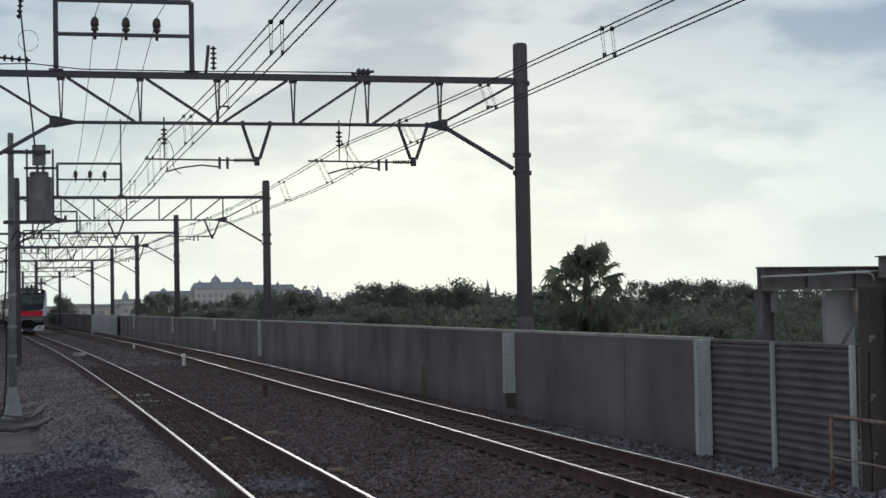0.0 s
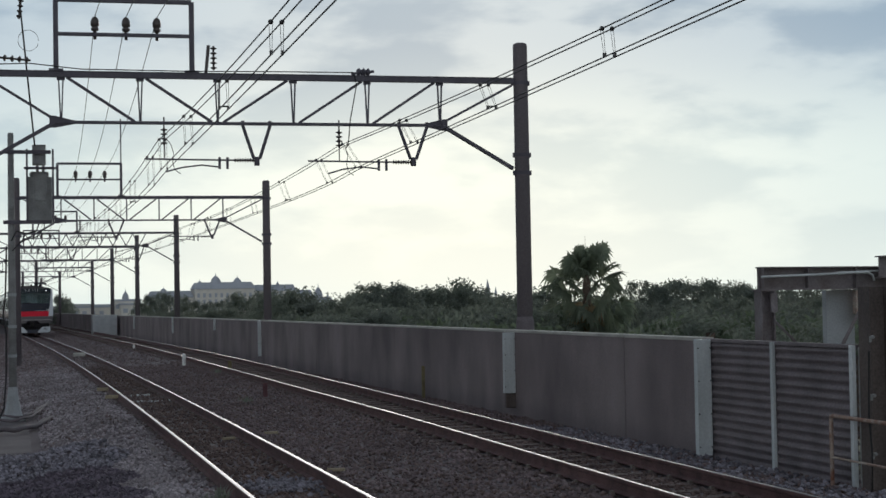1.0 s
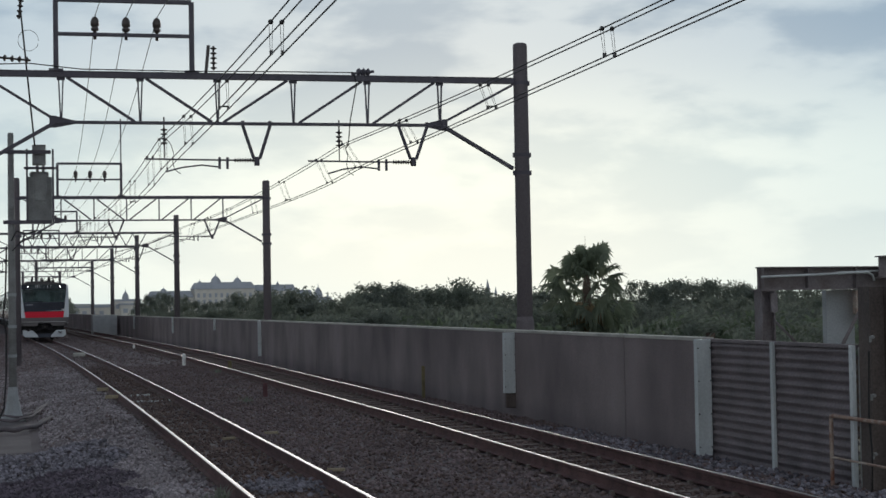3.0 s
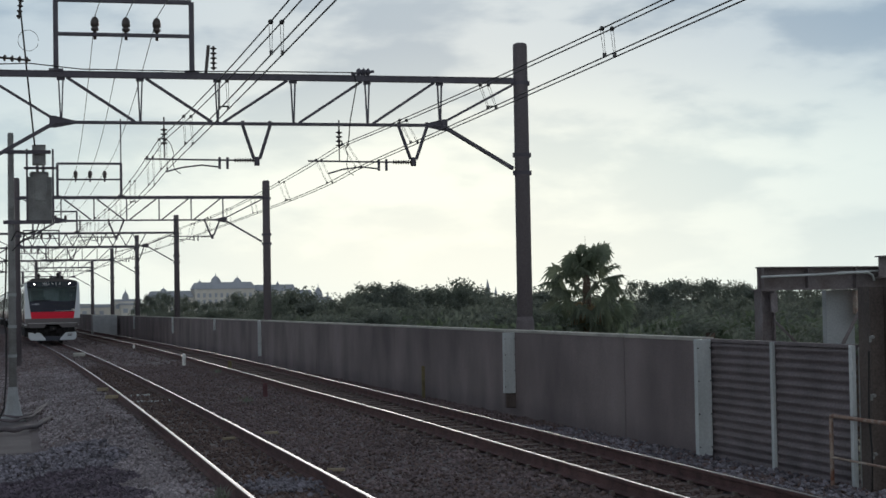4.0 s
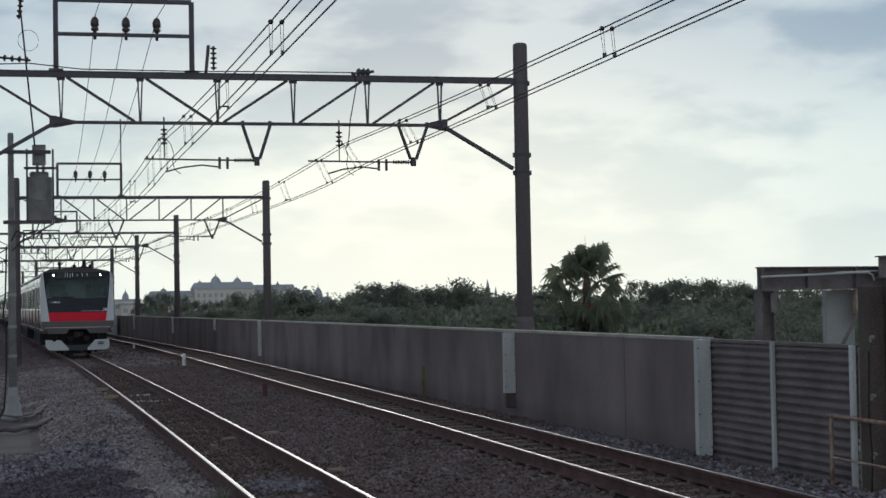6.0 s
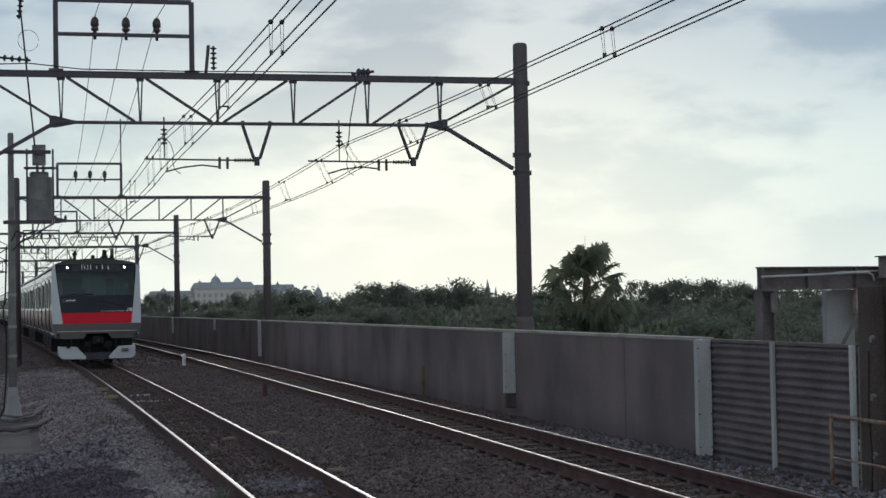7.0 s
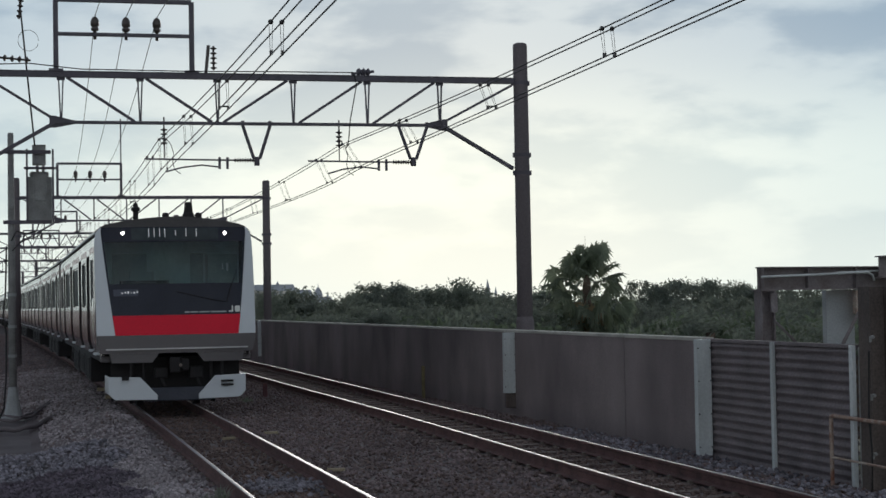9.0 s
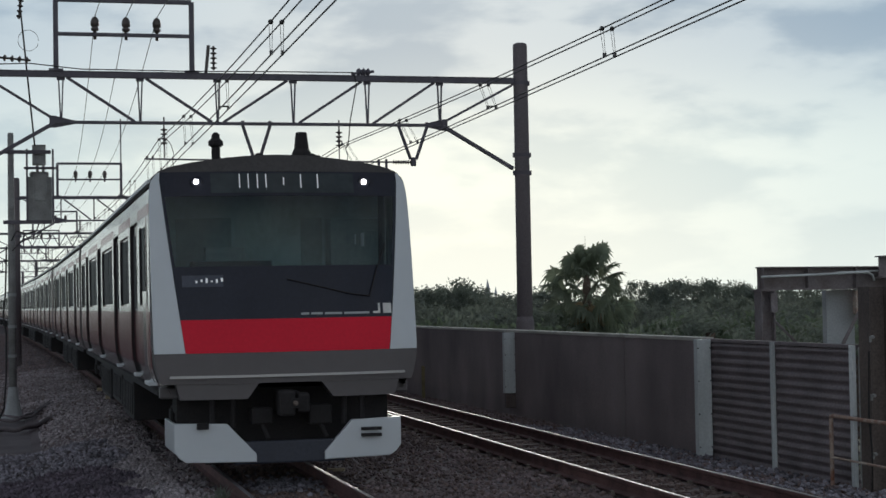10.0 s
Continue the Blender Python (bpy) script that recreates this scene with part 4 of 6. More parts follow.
def build_lead():
    car = empty("train_lead_car", "stainless commuter train lead car, white, black and red nose, lit headlamps", "train car", group="train cars")
    shell(car, lambda x, z: front_y(min(abs(x), 1.475), z) + 0.005 if z < 3.44 else front_y(x, z) + 0.01, 19.75)
    full = (lambda z: -half_width(z), lambda z: half_width(z))
    patch("nose_chin", M_TRAIN_GREY, car, *full, 1.085, 1.418, 0.0, 24, 3, "silver-grey lower nose panel", 0.3)
    patch("nose_lip", M_LIP, car, lambda z: -1.31, lambda z: 1.31, 1.150, 1.176, 0.05, 24, 1, "protruding lip with the sky's highlight put into its pale colour", 0.2)
    for sd in (-1, 1):
        inner, outer = (lambda z: 0.35 + 0.75 * (1.08 - z)), (lambda z: 1.20 + 0.3 * (z - 0.92))
        patch("nose_valance", M_TRAIN_GREY, car, (lambda z: -outer(z)) if sd < 0 else inner, (lambda z: -inner(z)) if sd < 0 else outer, 0.912, 1.083, -0.02, 10, 2, "grey valance under the nose", 0.2)
    patch("nose_band", M_TRAIN_RED, car, lambda z: -mask_edge(z), mask_edge, 1.42, 1.785, 0.004, 24, 3, "bright wine-red band across the nose")
    blk = patch("nose_mask", M_TRAIN_BLACK, car, lambda z: -mask_edge(z), mask_edge, 1.786, 2.372, 0.0, 24, 6, "glossy blue-black panel under the windscreen")
    patch("nose_brow", M_TRAIN_BLACK, car, lambda z: -mask_edge(z), mask_edge, 3.165, 3.445, 0.0, 24, 6, "glossy blue-black panel over the windscreen")
    for s in (-1, 1):
        l, r = (lambda z: -half_width(z), lambda z: -mask_edge(z) - 0.004) if s < 0 else (lambda z: mask_edge(z) + 0.004, lambda z: half_width(z))
        patch("nose_pillar", M_TRAIN_WHITE, car, l, r, 1.42, 3.44, 0.012, 8, 20, "white painted corner pillar", 0.06)
        l, r = (lambda z: -mask_edge(z), lambda z: -mask_edge(z) + 0.03) if s < 0 else (lambda z: mask_edge(z) - 0.03, lambda z: mask_edge(z))
        patch("screen_seal", M_TRAIN_BLACK, car, l, r, 2.372, 3.165, 0.0, 2, 8, "black windscreen edge", 0.05)
    patch("roof_visor", M_ROOF, car, full[0], full[1], 3.446, 3.643, 0.0, 24, 14, "dark roof edge over the mask", 0.05)
    patch("windscreen", M_SCREEN, car, lambda z: -mask_edge(z) + 0.031, lambda z: mask_edge(z) - 0.031, 2.373, 3.164, 0.0, 24, 8, "greenish tinted windscreen glass", 0.012).visible_shadow = False
    # the cab behind the glass: desk, seat back, partition with its door and windows
    for name, dims, mat, label in (("cab_partition", (-1.38, 1.38, 1.72, 1.78, 1.5, 3.4), M_CAB, "pale grey-green cab partition"),
                                   ("cab_desk", (-1.2, 1.2, 0.45, 0.95, 2.02, 2.3), M_UNDER, "black driving desk"),
                                   ("instrument_hood", (-1.0, -0.1, 0.62, 0.95, 2.3, 2.44), M_UNDER, "black instrument hood"),
                                   ("seat_back", (-0.78, -0.32, 1.25, 1.36, 1.9, 2.62), M_CABDARK, "dark seat back"),
                                   ("cab_locker", (0.72, 1.3, 1.35, 1.7, 1.6, 2.95), M_CABDARK, "dark cab locker"),
                                   ("partition_window", (-1.08, -0.42, 1.705, 1.719, 2.35, 2.98), M_CABDARK, "dark partition window"),
                                   ("partition_window", (0.42, 0.68, 1.705, 1.719, 2.3, 2.98), M_CABDARK, "dark partition window"),
                                   # white bars added in place of the bright window light behind the cab
                                   ("window_light_bar", (1.08, 1.12, 1.30, 1.34, 2.62, 2.78), M_TRAIN_WHITE, "white bar standing in for bright window light behind the cab"),
                                   ("window_light_bar", (1.0, 1.02, 1.30, 1.34, 2.64, 2.76), M_TRAIN_WHITE, "white bar standing in for bright window light behind the cab")):
        bm = bmesh.new()
        box(bm, *dims, 0.006)
        part(name, bm, mat, car, label)
    patch("destination_window", M_DISPLAY, blk, lambda z: -0.80, lambda z: 0.83, 3.20, 3.425, 0.006, 16, 2, "dark destination display window")
    for x in (-0.478, -0.38, -0.277, -0.18, 0.02, 0.216, 0.41):
        h = 0.045 if x == 0.02 else 0.08
        patch("display_bar", M_DISPLAY_GLOW, blk, lambda z: x - 0.006, lambda z: x + 0.006, 3.335 - h, 3.335 + h, 0.011, 1, 1, "dim lit display segment", 0.004)
    patch("number_window", M_NUMBER, blk, lambda z: -1.155, lambda z: -0.71, 2.145, 2.275, 0.006, 3, 1, "dim run-number display")
    for i in range(6):
        x = -1.01 + 0.055 * i
        patch("number_bar", M_DISPLAY_GLOW, blk, lambda z: x, lambda z: x + 0.022, 2.19 + 0.012 * (i % 2), 2.215 + 0.014 * (i % 3), 0.010, 1, 1, "", 0.004)
    # mark and lettering as plain bars
    for x0, x1, z0, z1 in ((0.965, 1.05, 1.825, 1.850), (1.025, 1.05, 1.85, 1.938), (1.085, 1.185, 1.825, 1.938)):
        patch("operator_mark", M_WHITE_PAINT, blk, lambda z: x0, lambda z: x1, z0, z1, 0.006, 1, 1, "white operator mark drawn as a plain shape", 0.004)
    for a, b in ((0.135, 0.225), (0.25, 0.38), (0.405, 0.60), (0.625, 0.92)):
        patch("lettering_bar", M_GREYSTEEL, blk, lambda z: a, lambda z: b, 1.822, 1.846, 0.006, 3, 1, "", 0.004)
    for s in (-1, 1):
        y = front_y(0.957, 3.33)
        bm = bmesh.new()
        turned(bm, [(0.07, 0.05), (0.075, -0.012), (0.06, -0.02), (0.05, -0.01)], (s * 0.957, y, 3.33), (0, 1, 0.05), 20)
        hl = part("headlamp", bm, M_TRAIN_BLACK, car, "round headlamp housing", True)
        bm = bmesh.new()
        turned(bm, [(0.030, 0.0), (0.026, -0.018), (0.010, -0.026)], (s * 0.957, y - 0.004, 3.33), (0, 1, 0.05), 16)
        part("headlamp_lens", bm, M_LAMP_GLOW, hl, "bright lit headlamp lens")
    bm = bmesh.new()
    yw = lambda x, z: front_y(x, z) - 0.02
    for (xa, za), (xb, zb) in (((0.93, 2.02), (1.03, 2.32)), ((1.03, 2.32), (1.16, 2.62)), ((0.0, 2.22), (0.7, 2.05)), ((0.7, 2.05), (0.93, 2.02))):
        rod(bm, (xa, yw(xa, za), za), (xb, yw(xb, zb), zb), 0.007, n=6)
    part("wiper", bm, M_UNDER, car, "black windscreen wiper")
    # skirt, coupler and hoses
    for s in (-1, 1):
        bm = bmesh.new()
        pts = [(1.27, 0.655), (0.695, 0.64), (0.38, 0.305), (0.38, 0.215), (1.14, 0.225), (1.21, 0.27), (1.27, 0.345)]
        n = len(pts)
        fr = [bm.verts.new((s * x, 0.02 + 0.14 * x / 1.25, z)) for x, z in pts]
        bk = [bm.verts.new((s * x, 0.10 + 0.14 * x / 1.25, z)) for x, z in pts]
        bm.faces.new(fr)
        bm.faces.new(bk[::-1])
        for i in range(n):
            bm.faces.new((fr[i], fr[(i + 1) % n], bk[(i + 1) % n], bk[i]))
        bmesh.ops.bevel(bm, geom=[e for e in bm.edges if all(v in fr for v in e.verts)], offset=0.012, segments=2, affect="EDGES", profile=0.5)
        sk = part("skirt", bm, M_TRAIN_WHITE, car, "white painted snow skirt")
        bm = bmesh.new()
        for z in (0.45, 0.52) if s > 0 else (0.59, 0.625):
            x0, x1 = (0.80, 1.03) if s > 0 else (-1.03, -0.90)
            box(bm, x0, x1, 0.06, 0.115, z, z + 0.035, 0.006)
        part("skirt_slot", bm, M_UNDER, sk, "dark slot in the skirt")
        bm = bmesh.new()
        box(bm, *sorted((s * 1.235, s * 1.272)), 0.2, 1.3, 0.33, 0.65, 0.01)
        part("skirt_side", bm, M_TRAIN_WHITE, sk)
        bm = bmesh.new()
        box(bm, *sorted((s * 1.20, s * 1.40)), 0.36, 0.52, 0.92, 1.05, 0.02)
        part("coupling_step", bm, M_TRAIN_GREY, car, "small grey step")
    bm = bmesh.new()
    box(bm, -0.62, 0.62, 0.10, 0.16, 0.19, 0.44, 0.02)
    part("skirt_centre", bm, M_DARKBLUE, car, "dark blue-grey centre of the skirt")
    bm = bmesh.new()
    box(bm, -0.12, 0.12, 0.0, 0.9, 0.74, 0.98, 0.03)
    box(bm, -0.16, 0.02, -0.16, 0.06, 0.72, 1.0, 0.03)
    box(bm, 0.05, 0.19, -0.10, 0.06, 0.75, 0.97, 0.03)
    rod(bm, (0.02, -0.12, 0.86), (0.02, -0.17, 0.86), 0.06, n=12)
    cpl = part("coupler", bm, M_UNDER, car, "black cast coupler")
    bm = bmesh.new()
    turned(bm, [(0.03, 0), (0.026, -0.02), (0.012, -0.025)], (0.02, -0.165, 0.86), (0, 1, 0), 12)
    part("coupler_face", bm, M_CLIP, cpl, "worn bright coupler face")
    for x0, x1, z0, z1 in ((-0.42, -0.18, 0.62, 0.80), (0.22, 0.48, 0.6, 0.82)):
        bm = bmesh.new()
        box(bm, x0, x1, 0.15, 0.4, z0, z1, 0.02)
        part("coupler_box", bm, M_UNDER, car, "black box beside the coupler")
    for x in (-0.85, -0.62, 0.62, 0.82):
        bm = bmesh.new()
        rod(bm, (x, 0.15, 0.93), (x, 0.18, 0.6), 0.03)
        part("air_hose", bm, M_UNDER, car, "black hanging air hose")
    for x in (-0.3, 0.35):
        bm = bmesh.new()
        rod(bm, (x, 0.2, 0.62), (x + 0.06, 0.1, 0.46), 0.025)
        part("hose_end", bm, M_UNDER, car)
    bm = bmesh.new()
    box(bm, -1.2, 1.2, 0.55, 0.6, 0.2, 1.0)
    part("headstock", bm, M_UNDER, car, "black headstock plate")
    for s in (-1, 1):
        bm = bmesh.new()
        box(bm, s * 0.78 - 0.04, s * 0.78 + 0.04, 1.2, 1.26, 0.10, 0.6, 0.01)
        part("rail_guard", bm, M_UNDER, car)
    # roof aerials
    bm = bmesh.new()
    turned(bm, [(0.05, 3.5), (0.05, 3.72), (0.085, 3.74), (0.085, 3.79), (0.05, 3.82), (0.045, 3.87), (0.02, 3.89)], (-0.68, 0.95, 0.04), n=10)
    part("roof_whistle", bm, M_UNDER, car, "short black roof aerial")
    bm = bmesh.new()
    box(bm, 0.10, 0.52, 0.8, 1.2, 3.58, 3.665, 0.02)
    turned(bm, [(0.12, 3.63), (0.11, 3.68), (0.088, 3.72), (0.068, 3.90), (0.055, 3.915)], (0.325, 1.0, 0.03), n=14)
    part("roof_aerial", bm, M_UNDER, car, "black roof aerial on a base")
    for x, y in ((-0.0, 2.2), (0.65, 2.2)):
        bm = bmesh.new()
        turned(bm, [(0.07, 3.5), (0.07, 3.76), (0.05, 3.80), (0.02, 3.81)], (x, y, 0.0), n=12)
        part("roof_vent", bm, M_UNDER, car, "short black roof vent")
    # cab door on both sides
    for s in (-1, 1):
        bm = bmesh.new()
        side_panel(bm, s, 1.0, 1.56, 1.08, 2.97, 0.008)
        cd = part("cab_door", bm, M_STAINLESS, car, "stainless cab door")
        bm = bmesh.new()
        side_panel(bm, s, 1.08, 1.48, 2.12, 2.85, 0.014)
        part("cab_pane", bm, M_DARKGLASS, cd, "dark cab window")
        bm = bmesh.new()
        box(bm, *sorted((s * 1.36, s * 1.475)), 1.0, 1.56, 1.04, 1.085, 0.008)
        part("cab_step", bm, M_TRAIN_WHITE, car, "bright worn sill")
    car_sides(car, [3.05, 6.75, 11.7, 16.6], 0.62, 19.7)
    wheels = bogie(car, 3.3) + bogie(car, 16.7)
    under_boxes(car, ((5.6, 7.8, 0.35, 0.7), (8.2, 10.6, 0.42, 0.8), (11.2, 14.2, 0.36, 0.75)))
    bm = bmesh.new()
    box(bm, -0.85, 0.85, 8.2, 11.2, 3.5, 3.78, 0.08)
    part("roof_unit", bm, M_ROOF, car, "grey roof air-conditioning unit")
    return car, wheels




def build_middle():
    car = empty("train_car", "stainless commuter train car with wine red waist band and four doors", "train car", group="train cars")
    shell(car, lambda x, z: 0.25, 19.75)
    bm = bmesh.new()
    bm.faces.new([bm.verts.new((x, 0.25, z)) for x, z in PROFILE] + [bm.verts.new((-x, 0.25, z)) for x, z in PROFILE[-2::-1]])
    part("end_wall", bm, M_TRAIN_GREY, car)
    car_sides(car, [2.59, 7.53, 12.47, 17.41], 0.35, 19.65)
    bogie(car, 3.3)
    bogie(car, 16.7)
    under_boxes(car, ((5.4, 8.0, 0.36, 0.7), (8.6, 11.0, 0.42, 0.8), (11.6, 14.4, 0.35, 0.75)))
    bm = bmesh.new()
    box(bm, -0.85, 0.85, 8.2, 11.2, 3.5, 3.78, 0.08)
    part("roof_unit", bm, M_ROOF, car, "grey roof air-conditioning unit")
    bm = bmesh.new()
    box(bm, -0.5, 0.5, -0.25, 0.25, 1.0, 3.1)
    part("gangway", bm, M_UNDER, car, "black gangway bellows")
    return car


lead_car, LEAD_WHEELS = build_lead()
middle_car = build_middle()
CARS = [lead_car, middle_car] + [copy_thing(middle_car, Matrix.Identity(4)) for _ in range(8)]


# ---------- beside the wall: corrugated fence, steel frame, railing ----------
def build_fence():
    fe = empty("corrugated_fence", "dark horizontally corrugated metal fence between pale posts", "fence")
    x = cx(18) + WALL_X
    # two bays of ribbed sheet
    for a, b in ((19.46, 21.60), (17.36, 19.42)):
        prof, n = [], 16
        for k in range(n):
            z = -0.42 + 1.74 * k / n
            h = 1.74 / n
            prof += [(0.035, z), (0.030, z + 0.2 * h), (0.010, z + 0.4 * h), (0.0, z + 0.6 * h), (0.008, z + 0.8 * h)]
        prof.append((0.035, -0.42 + 1.74))
        verts, faces = [], []
        for d, z in prof:
            verts += [(x + d, a, z), (x + d, b, z)]
        for d, z in prof:
            verts += [(x + d + 0.02, a, z), (x + d + 0.02, b, z)]
        m = len(prof)
        for i in range(m - 1):
            faces.append((2 * i, 2 * i + 1, 2 * i + 3, 2 * i + 2))
            j = 2 * m + 2 * i
            faces.append((j, j + 2, j + 3, j + 1))
        faces += [(2 * i, 2 * i + 2, 2 * m + 2 * i + 2, 2 * m + 2 * i) for i in range(m - 1)]
        faces += [(2 * i + 1, 2 * m + 2 * i + 1, 2 * m + 2 * i + 3, 2 * i + 3) for i in range(m - 1)]
        obj("ribbed_sheet", verts, faces, M_CORRUG, fe, "dark grey ribbed sheet")
        bm = bmesh.new()
        box(bm, x - 0.01, x + 0.09, a, b, 1.32, 1.365, 0.006)
        part("top_rail", bm, M_CORRUG, fe)
    for y, w in ((19.44, 0.045), (17.34, 0.055)):
        bm = bmesh.new()
        box(bm, x - w, x - 0.004, y - 0.04, y + 0.04, -0.5, 1.36, 0.006)
        part("fence_post", bm, M_WHITE_POST, fe, "pale painted steel post")
    bm = bmesh.new()
    box(bm, x + 0.02, x + 0.08, 17.10, 17.30, -0.5, 1.34, 0.006)
    part("end_panel", bm, M_SIGNAL, fe, "flat grey end panel")
    return fe


build_fence()


def h_beam(bm, a, b, w, h, t=0.018):
    """An H-section member from a to b."""
    a, b = Vector(a), Vector(b)
    d = (b - a).normalized()
    up = Vector((0, 0, 1)) if abs(d.z) < 0.9 else Vector((1, 0, 0))
    side = d.cross(up).normalized()
    up = side.cross(d)
    for s in (-1, 1):
        o = up * (s * (h - t) / 2)
        bar2(bm, a + o, b + o, side, up, w, t)
    bar2(bm, a, b, side, up, t, h - 2 * t)


def bar2(bm, a, b, side, up, w, h):
    vs = [bm.verts.new(p + side * (sx * w / 2) + up * (sz * h / 2)) for p in (a, b) for sx, sz in ((-1, -1), (1, -1), (1, 1), (-1, 1))]
    for f in ((0, 1, 2, 3), (7, 6, 5, 4), (0, 4, 5, 1), (1, 5, 6, 2), (2, 6, 7, 3), (3, 7, 4, 0)):
        bm.faces.new([vs[k] for k in f])


def build_frame():
    fr = empty("steel_frame", "weathered brown steel portal frame with a conduit, standing behind the fence", "steel frame", Matrix.Translation((0, 20.6, 0)))
    bm = bmesh.new()
    h_beam(bm, (9.52, 0, 2.17), (12.6, 0, 2.15), 0.2, 0.31)
    for x in (9.55, 10.2, 10.9, 11.6):
        box(bm, x - 0.008, x + 0.008, -0.1, 0.1, 2.03, 2.31)
    part("cross_beam", bm, M_BROWN_STEEL, fr, "brown steel beam")
    for x in (9.60,):
        bm = bmesh.new()
        h_beam(bm, (x, 0, -0.6), (x, 0, 2.02), 0.22, 0.2)
        box(bm, x - 0.12, x + 0.12, -0.12, 0.12, 2.0, 2.016)
        part("frame_post", bm, M_BROWN_STEEL, fr)
        bm = bmesh.new()
        box(bm, x + 0.02, x + 0.11, -0.16, -0.12, 1.72, 1.98)
        part("bracket_plate", bm, M_BROWN_STEEL, fr, "brown bracket plate")
    bm = bmesh.new()
    box(bm, 10.598, 11.011, 0.2, 0.32, -0.6, 2.0)
    part("grey_panel", bm, M_GREYSTEEL, fr, "flat grey metal panel")
    tube("conduit", [(9.5, -0.13, 2.19), (9.8, -0.13, 2.2), (10.3, -0.13, 2.21), (10.8, -0.13, 2.23), (11.05, -0.14, 2.23), (11.12, -0.14, 2.19), (11.14, -0.14, 2.12)], 0.016, M_WHITE_POST, fr, "pale cable conduit", 8)
    tube("conduit", [(10.6, -0.13, 2.235), (11.2, -0.13, 2.25), (12.4, -0.13, 2.28)], 0.013, M_WHITE_POST, fr, "pale cable conduit", 8)
    bm = bmesh.new()
    rod(bm, (10.676, -0.05, 1.238), (10.947, -0.05, 1.696), 0.026)
    part("diagonal_stay", bm, M_BROWN_STEEL, fr, "dark diagonal stay")
    bm = bmesh.new()
    rod(bm, (10.30, 0.5, 1.28), (9.95, 0.5, 1.62), 0.02)
    part("diagonal_stay", bm, M_BROWN_STEEL, fr, "dark diagonal stay")
    bm = bmesh.new()
    box(bm, 10.906, 11.092, -0.05, 0.05, 1.674, 1.991, 0.01)
    part("rust_plate", bm, M_ORANGE_RUST, fr, "orange rusty plate")
    bm = bmesh.new()
    h_beam(bm, (11.25, 0, -0.6), (11.25, 0, 2.02), 0.24, 0.24)
    part("frame_post", bm, M_COLUMN, fr)
    bm = bmesh.new()
    h_beam(bm, (11.15, -0.25, 2.30), (13.0, -0.25, 2.30), 0.2, 0.3)
    part("upper_beam", bm, M_BROWN_STEEL, fr)
    return fr


build_frame()


def build_column():
    co = empty("steel_column", "tall brown weathered steel column beside the fence end", "column", Matrix.Translation((9.29, 17.12, 0)))
    bm = bmesh.new()
    h_beam(bm, (0.02, 0, -0.5), (0.02, 0, 2.02), 0.26, 0.26)
    part("shaft", bm, M_COLUMN, co)
    bm = bmesh.new()
    for z in (0.1, 0.75, 1.4):
        box(bm, -0.12, -0.10, -0.15, -0.125, z, z + 0.07)
        rod(bm, (-0.1, -0.15, z + 0.06), (-0.1, -0.19, z + 0.06), 0.02, n=6)
    part("cleat", bm, M_SIGNAL, co, "small grey cleat")
    tube("column_cable", [(-0.14, -0.15, 1.3), (-0.16, -0.15, 0.6), (-0.13, -0.15, 0.2), (-0.15, -0.16, -0.35)], 0.012, M_CABLE, co)
    return co


build_column()


def build_railing():
    ra = empty("pipe_railing", "low railing of peeling white pipe with orange rust", "railing", Matrix.Translation((8.95, 17.35, 0)))
    bm = bmesh.new()
    rod(bm, (0.04, 0.25, -0.45), (0.04, 0.25, 0.54), 0.024, n=10)
    part("upright", bm, M_ORANGE_RUST, ra, "rusty upright pipe")
    bm = bmesh.new()
    rod(bm, (0.04, -4.5, -0.45), (0.04, -4.5, 0.54), 0.024, n=10)
    part("upright", bm, M_ORANGE_RUST, ra, "rusty upright pipe")
    for z, r in ((0.545, 0.024), (0.07, 0.014)):
        tube("rail_pipe", [(0.04, 0.25, z), (0.04, 0.2, z + 0.008), (0.04, -1.2, z), (0.04, -4.5, z)], r, M_ORANGE_RUST, ra, "peeling rusty pipe", 8)
    return ra


build_railing()


# ---------- small things on the ballast ----------
def marker(name, label, x, y, h, r, mat, square=True):
    z = ground_height(x, y)
    bm = bmesh.new()
    if square:
        box(bm, -r, r, -r, r, -0.15, h, r * 0.25)
    else:
        turned(bm, [(r, -0.15), (r, h - r), (r * 0.75, h - r * 0.3), (r * 0.3, h)], (0, 0, 0), n=12)
    ob = part(name, bm, mat)
    ob.location = (x, y, z)
    return tagged(ob, label, "marker post")


marker("marker_post", "short white painted marker post standing in ballast", 5.33, 57.3, 0.42, 0.065, M_WHITE_PAINT, False)
marker("marker_post", "short faded red marker post standing in ballast", 5.34, 37.9, 0.32, 0.05, M_RED_POST)
marker("marker_post", "small faded yellow marker post beside the track", 6.05, 50.4, 0.36, 0.05, M_YELLOW)
marker("marker_post", "tiny white marker post standing in ballast", 5.14, 80.4, 0.2, 0.05, M_WHITE_PAINT)
marker("marker_post", "slim faded yellow stake against the wall", 8.72, 36.6, 0.75, 0.035, M_YELLOW)
marker("track_box", "small pale box between the rails", 2.46, 75.2, 0.16, 0.28, M_CAP)

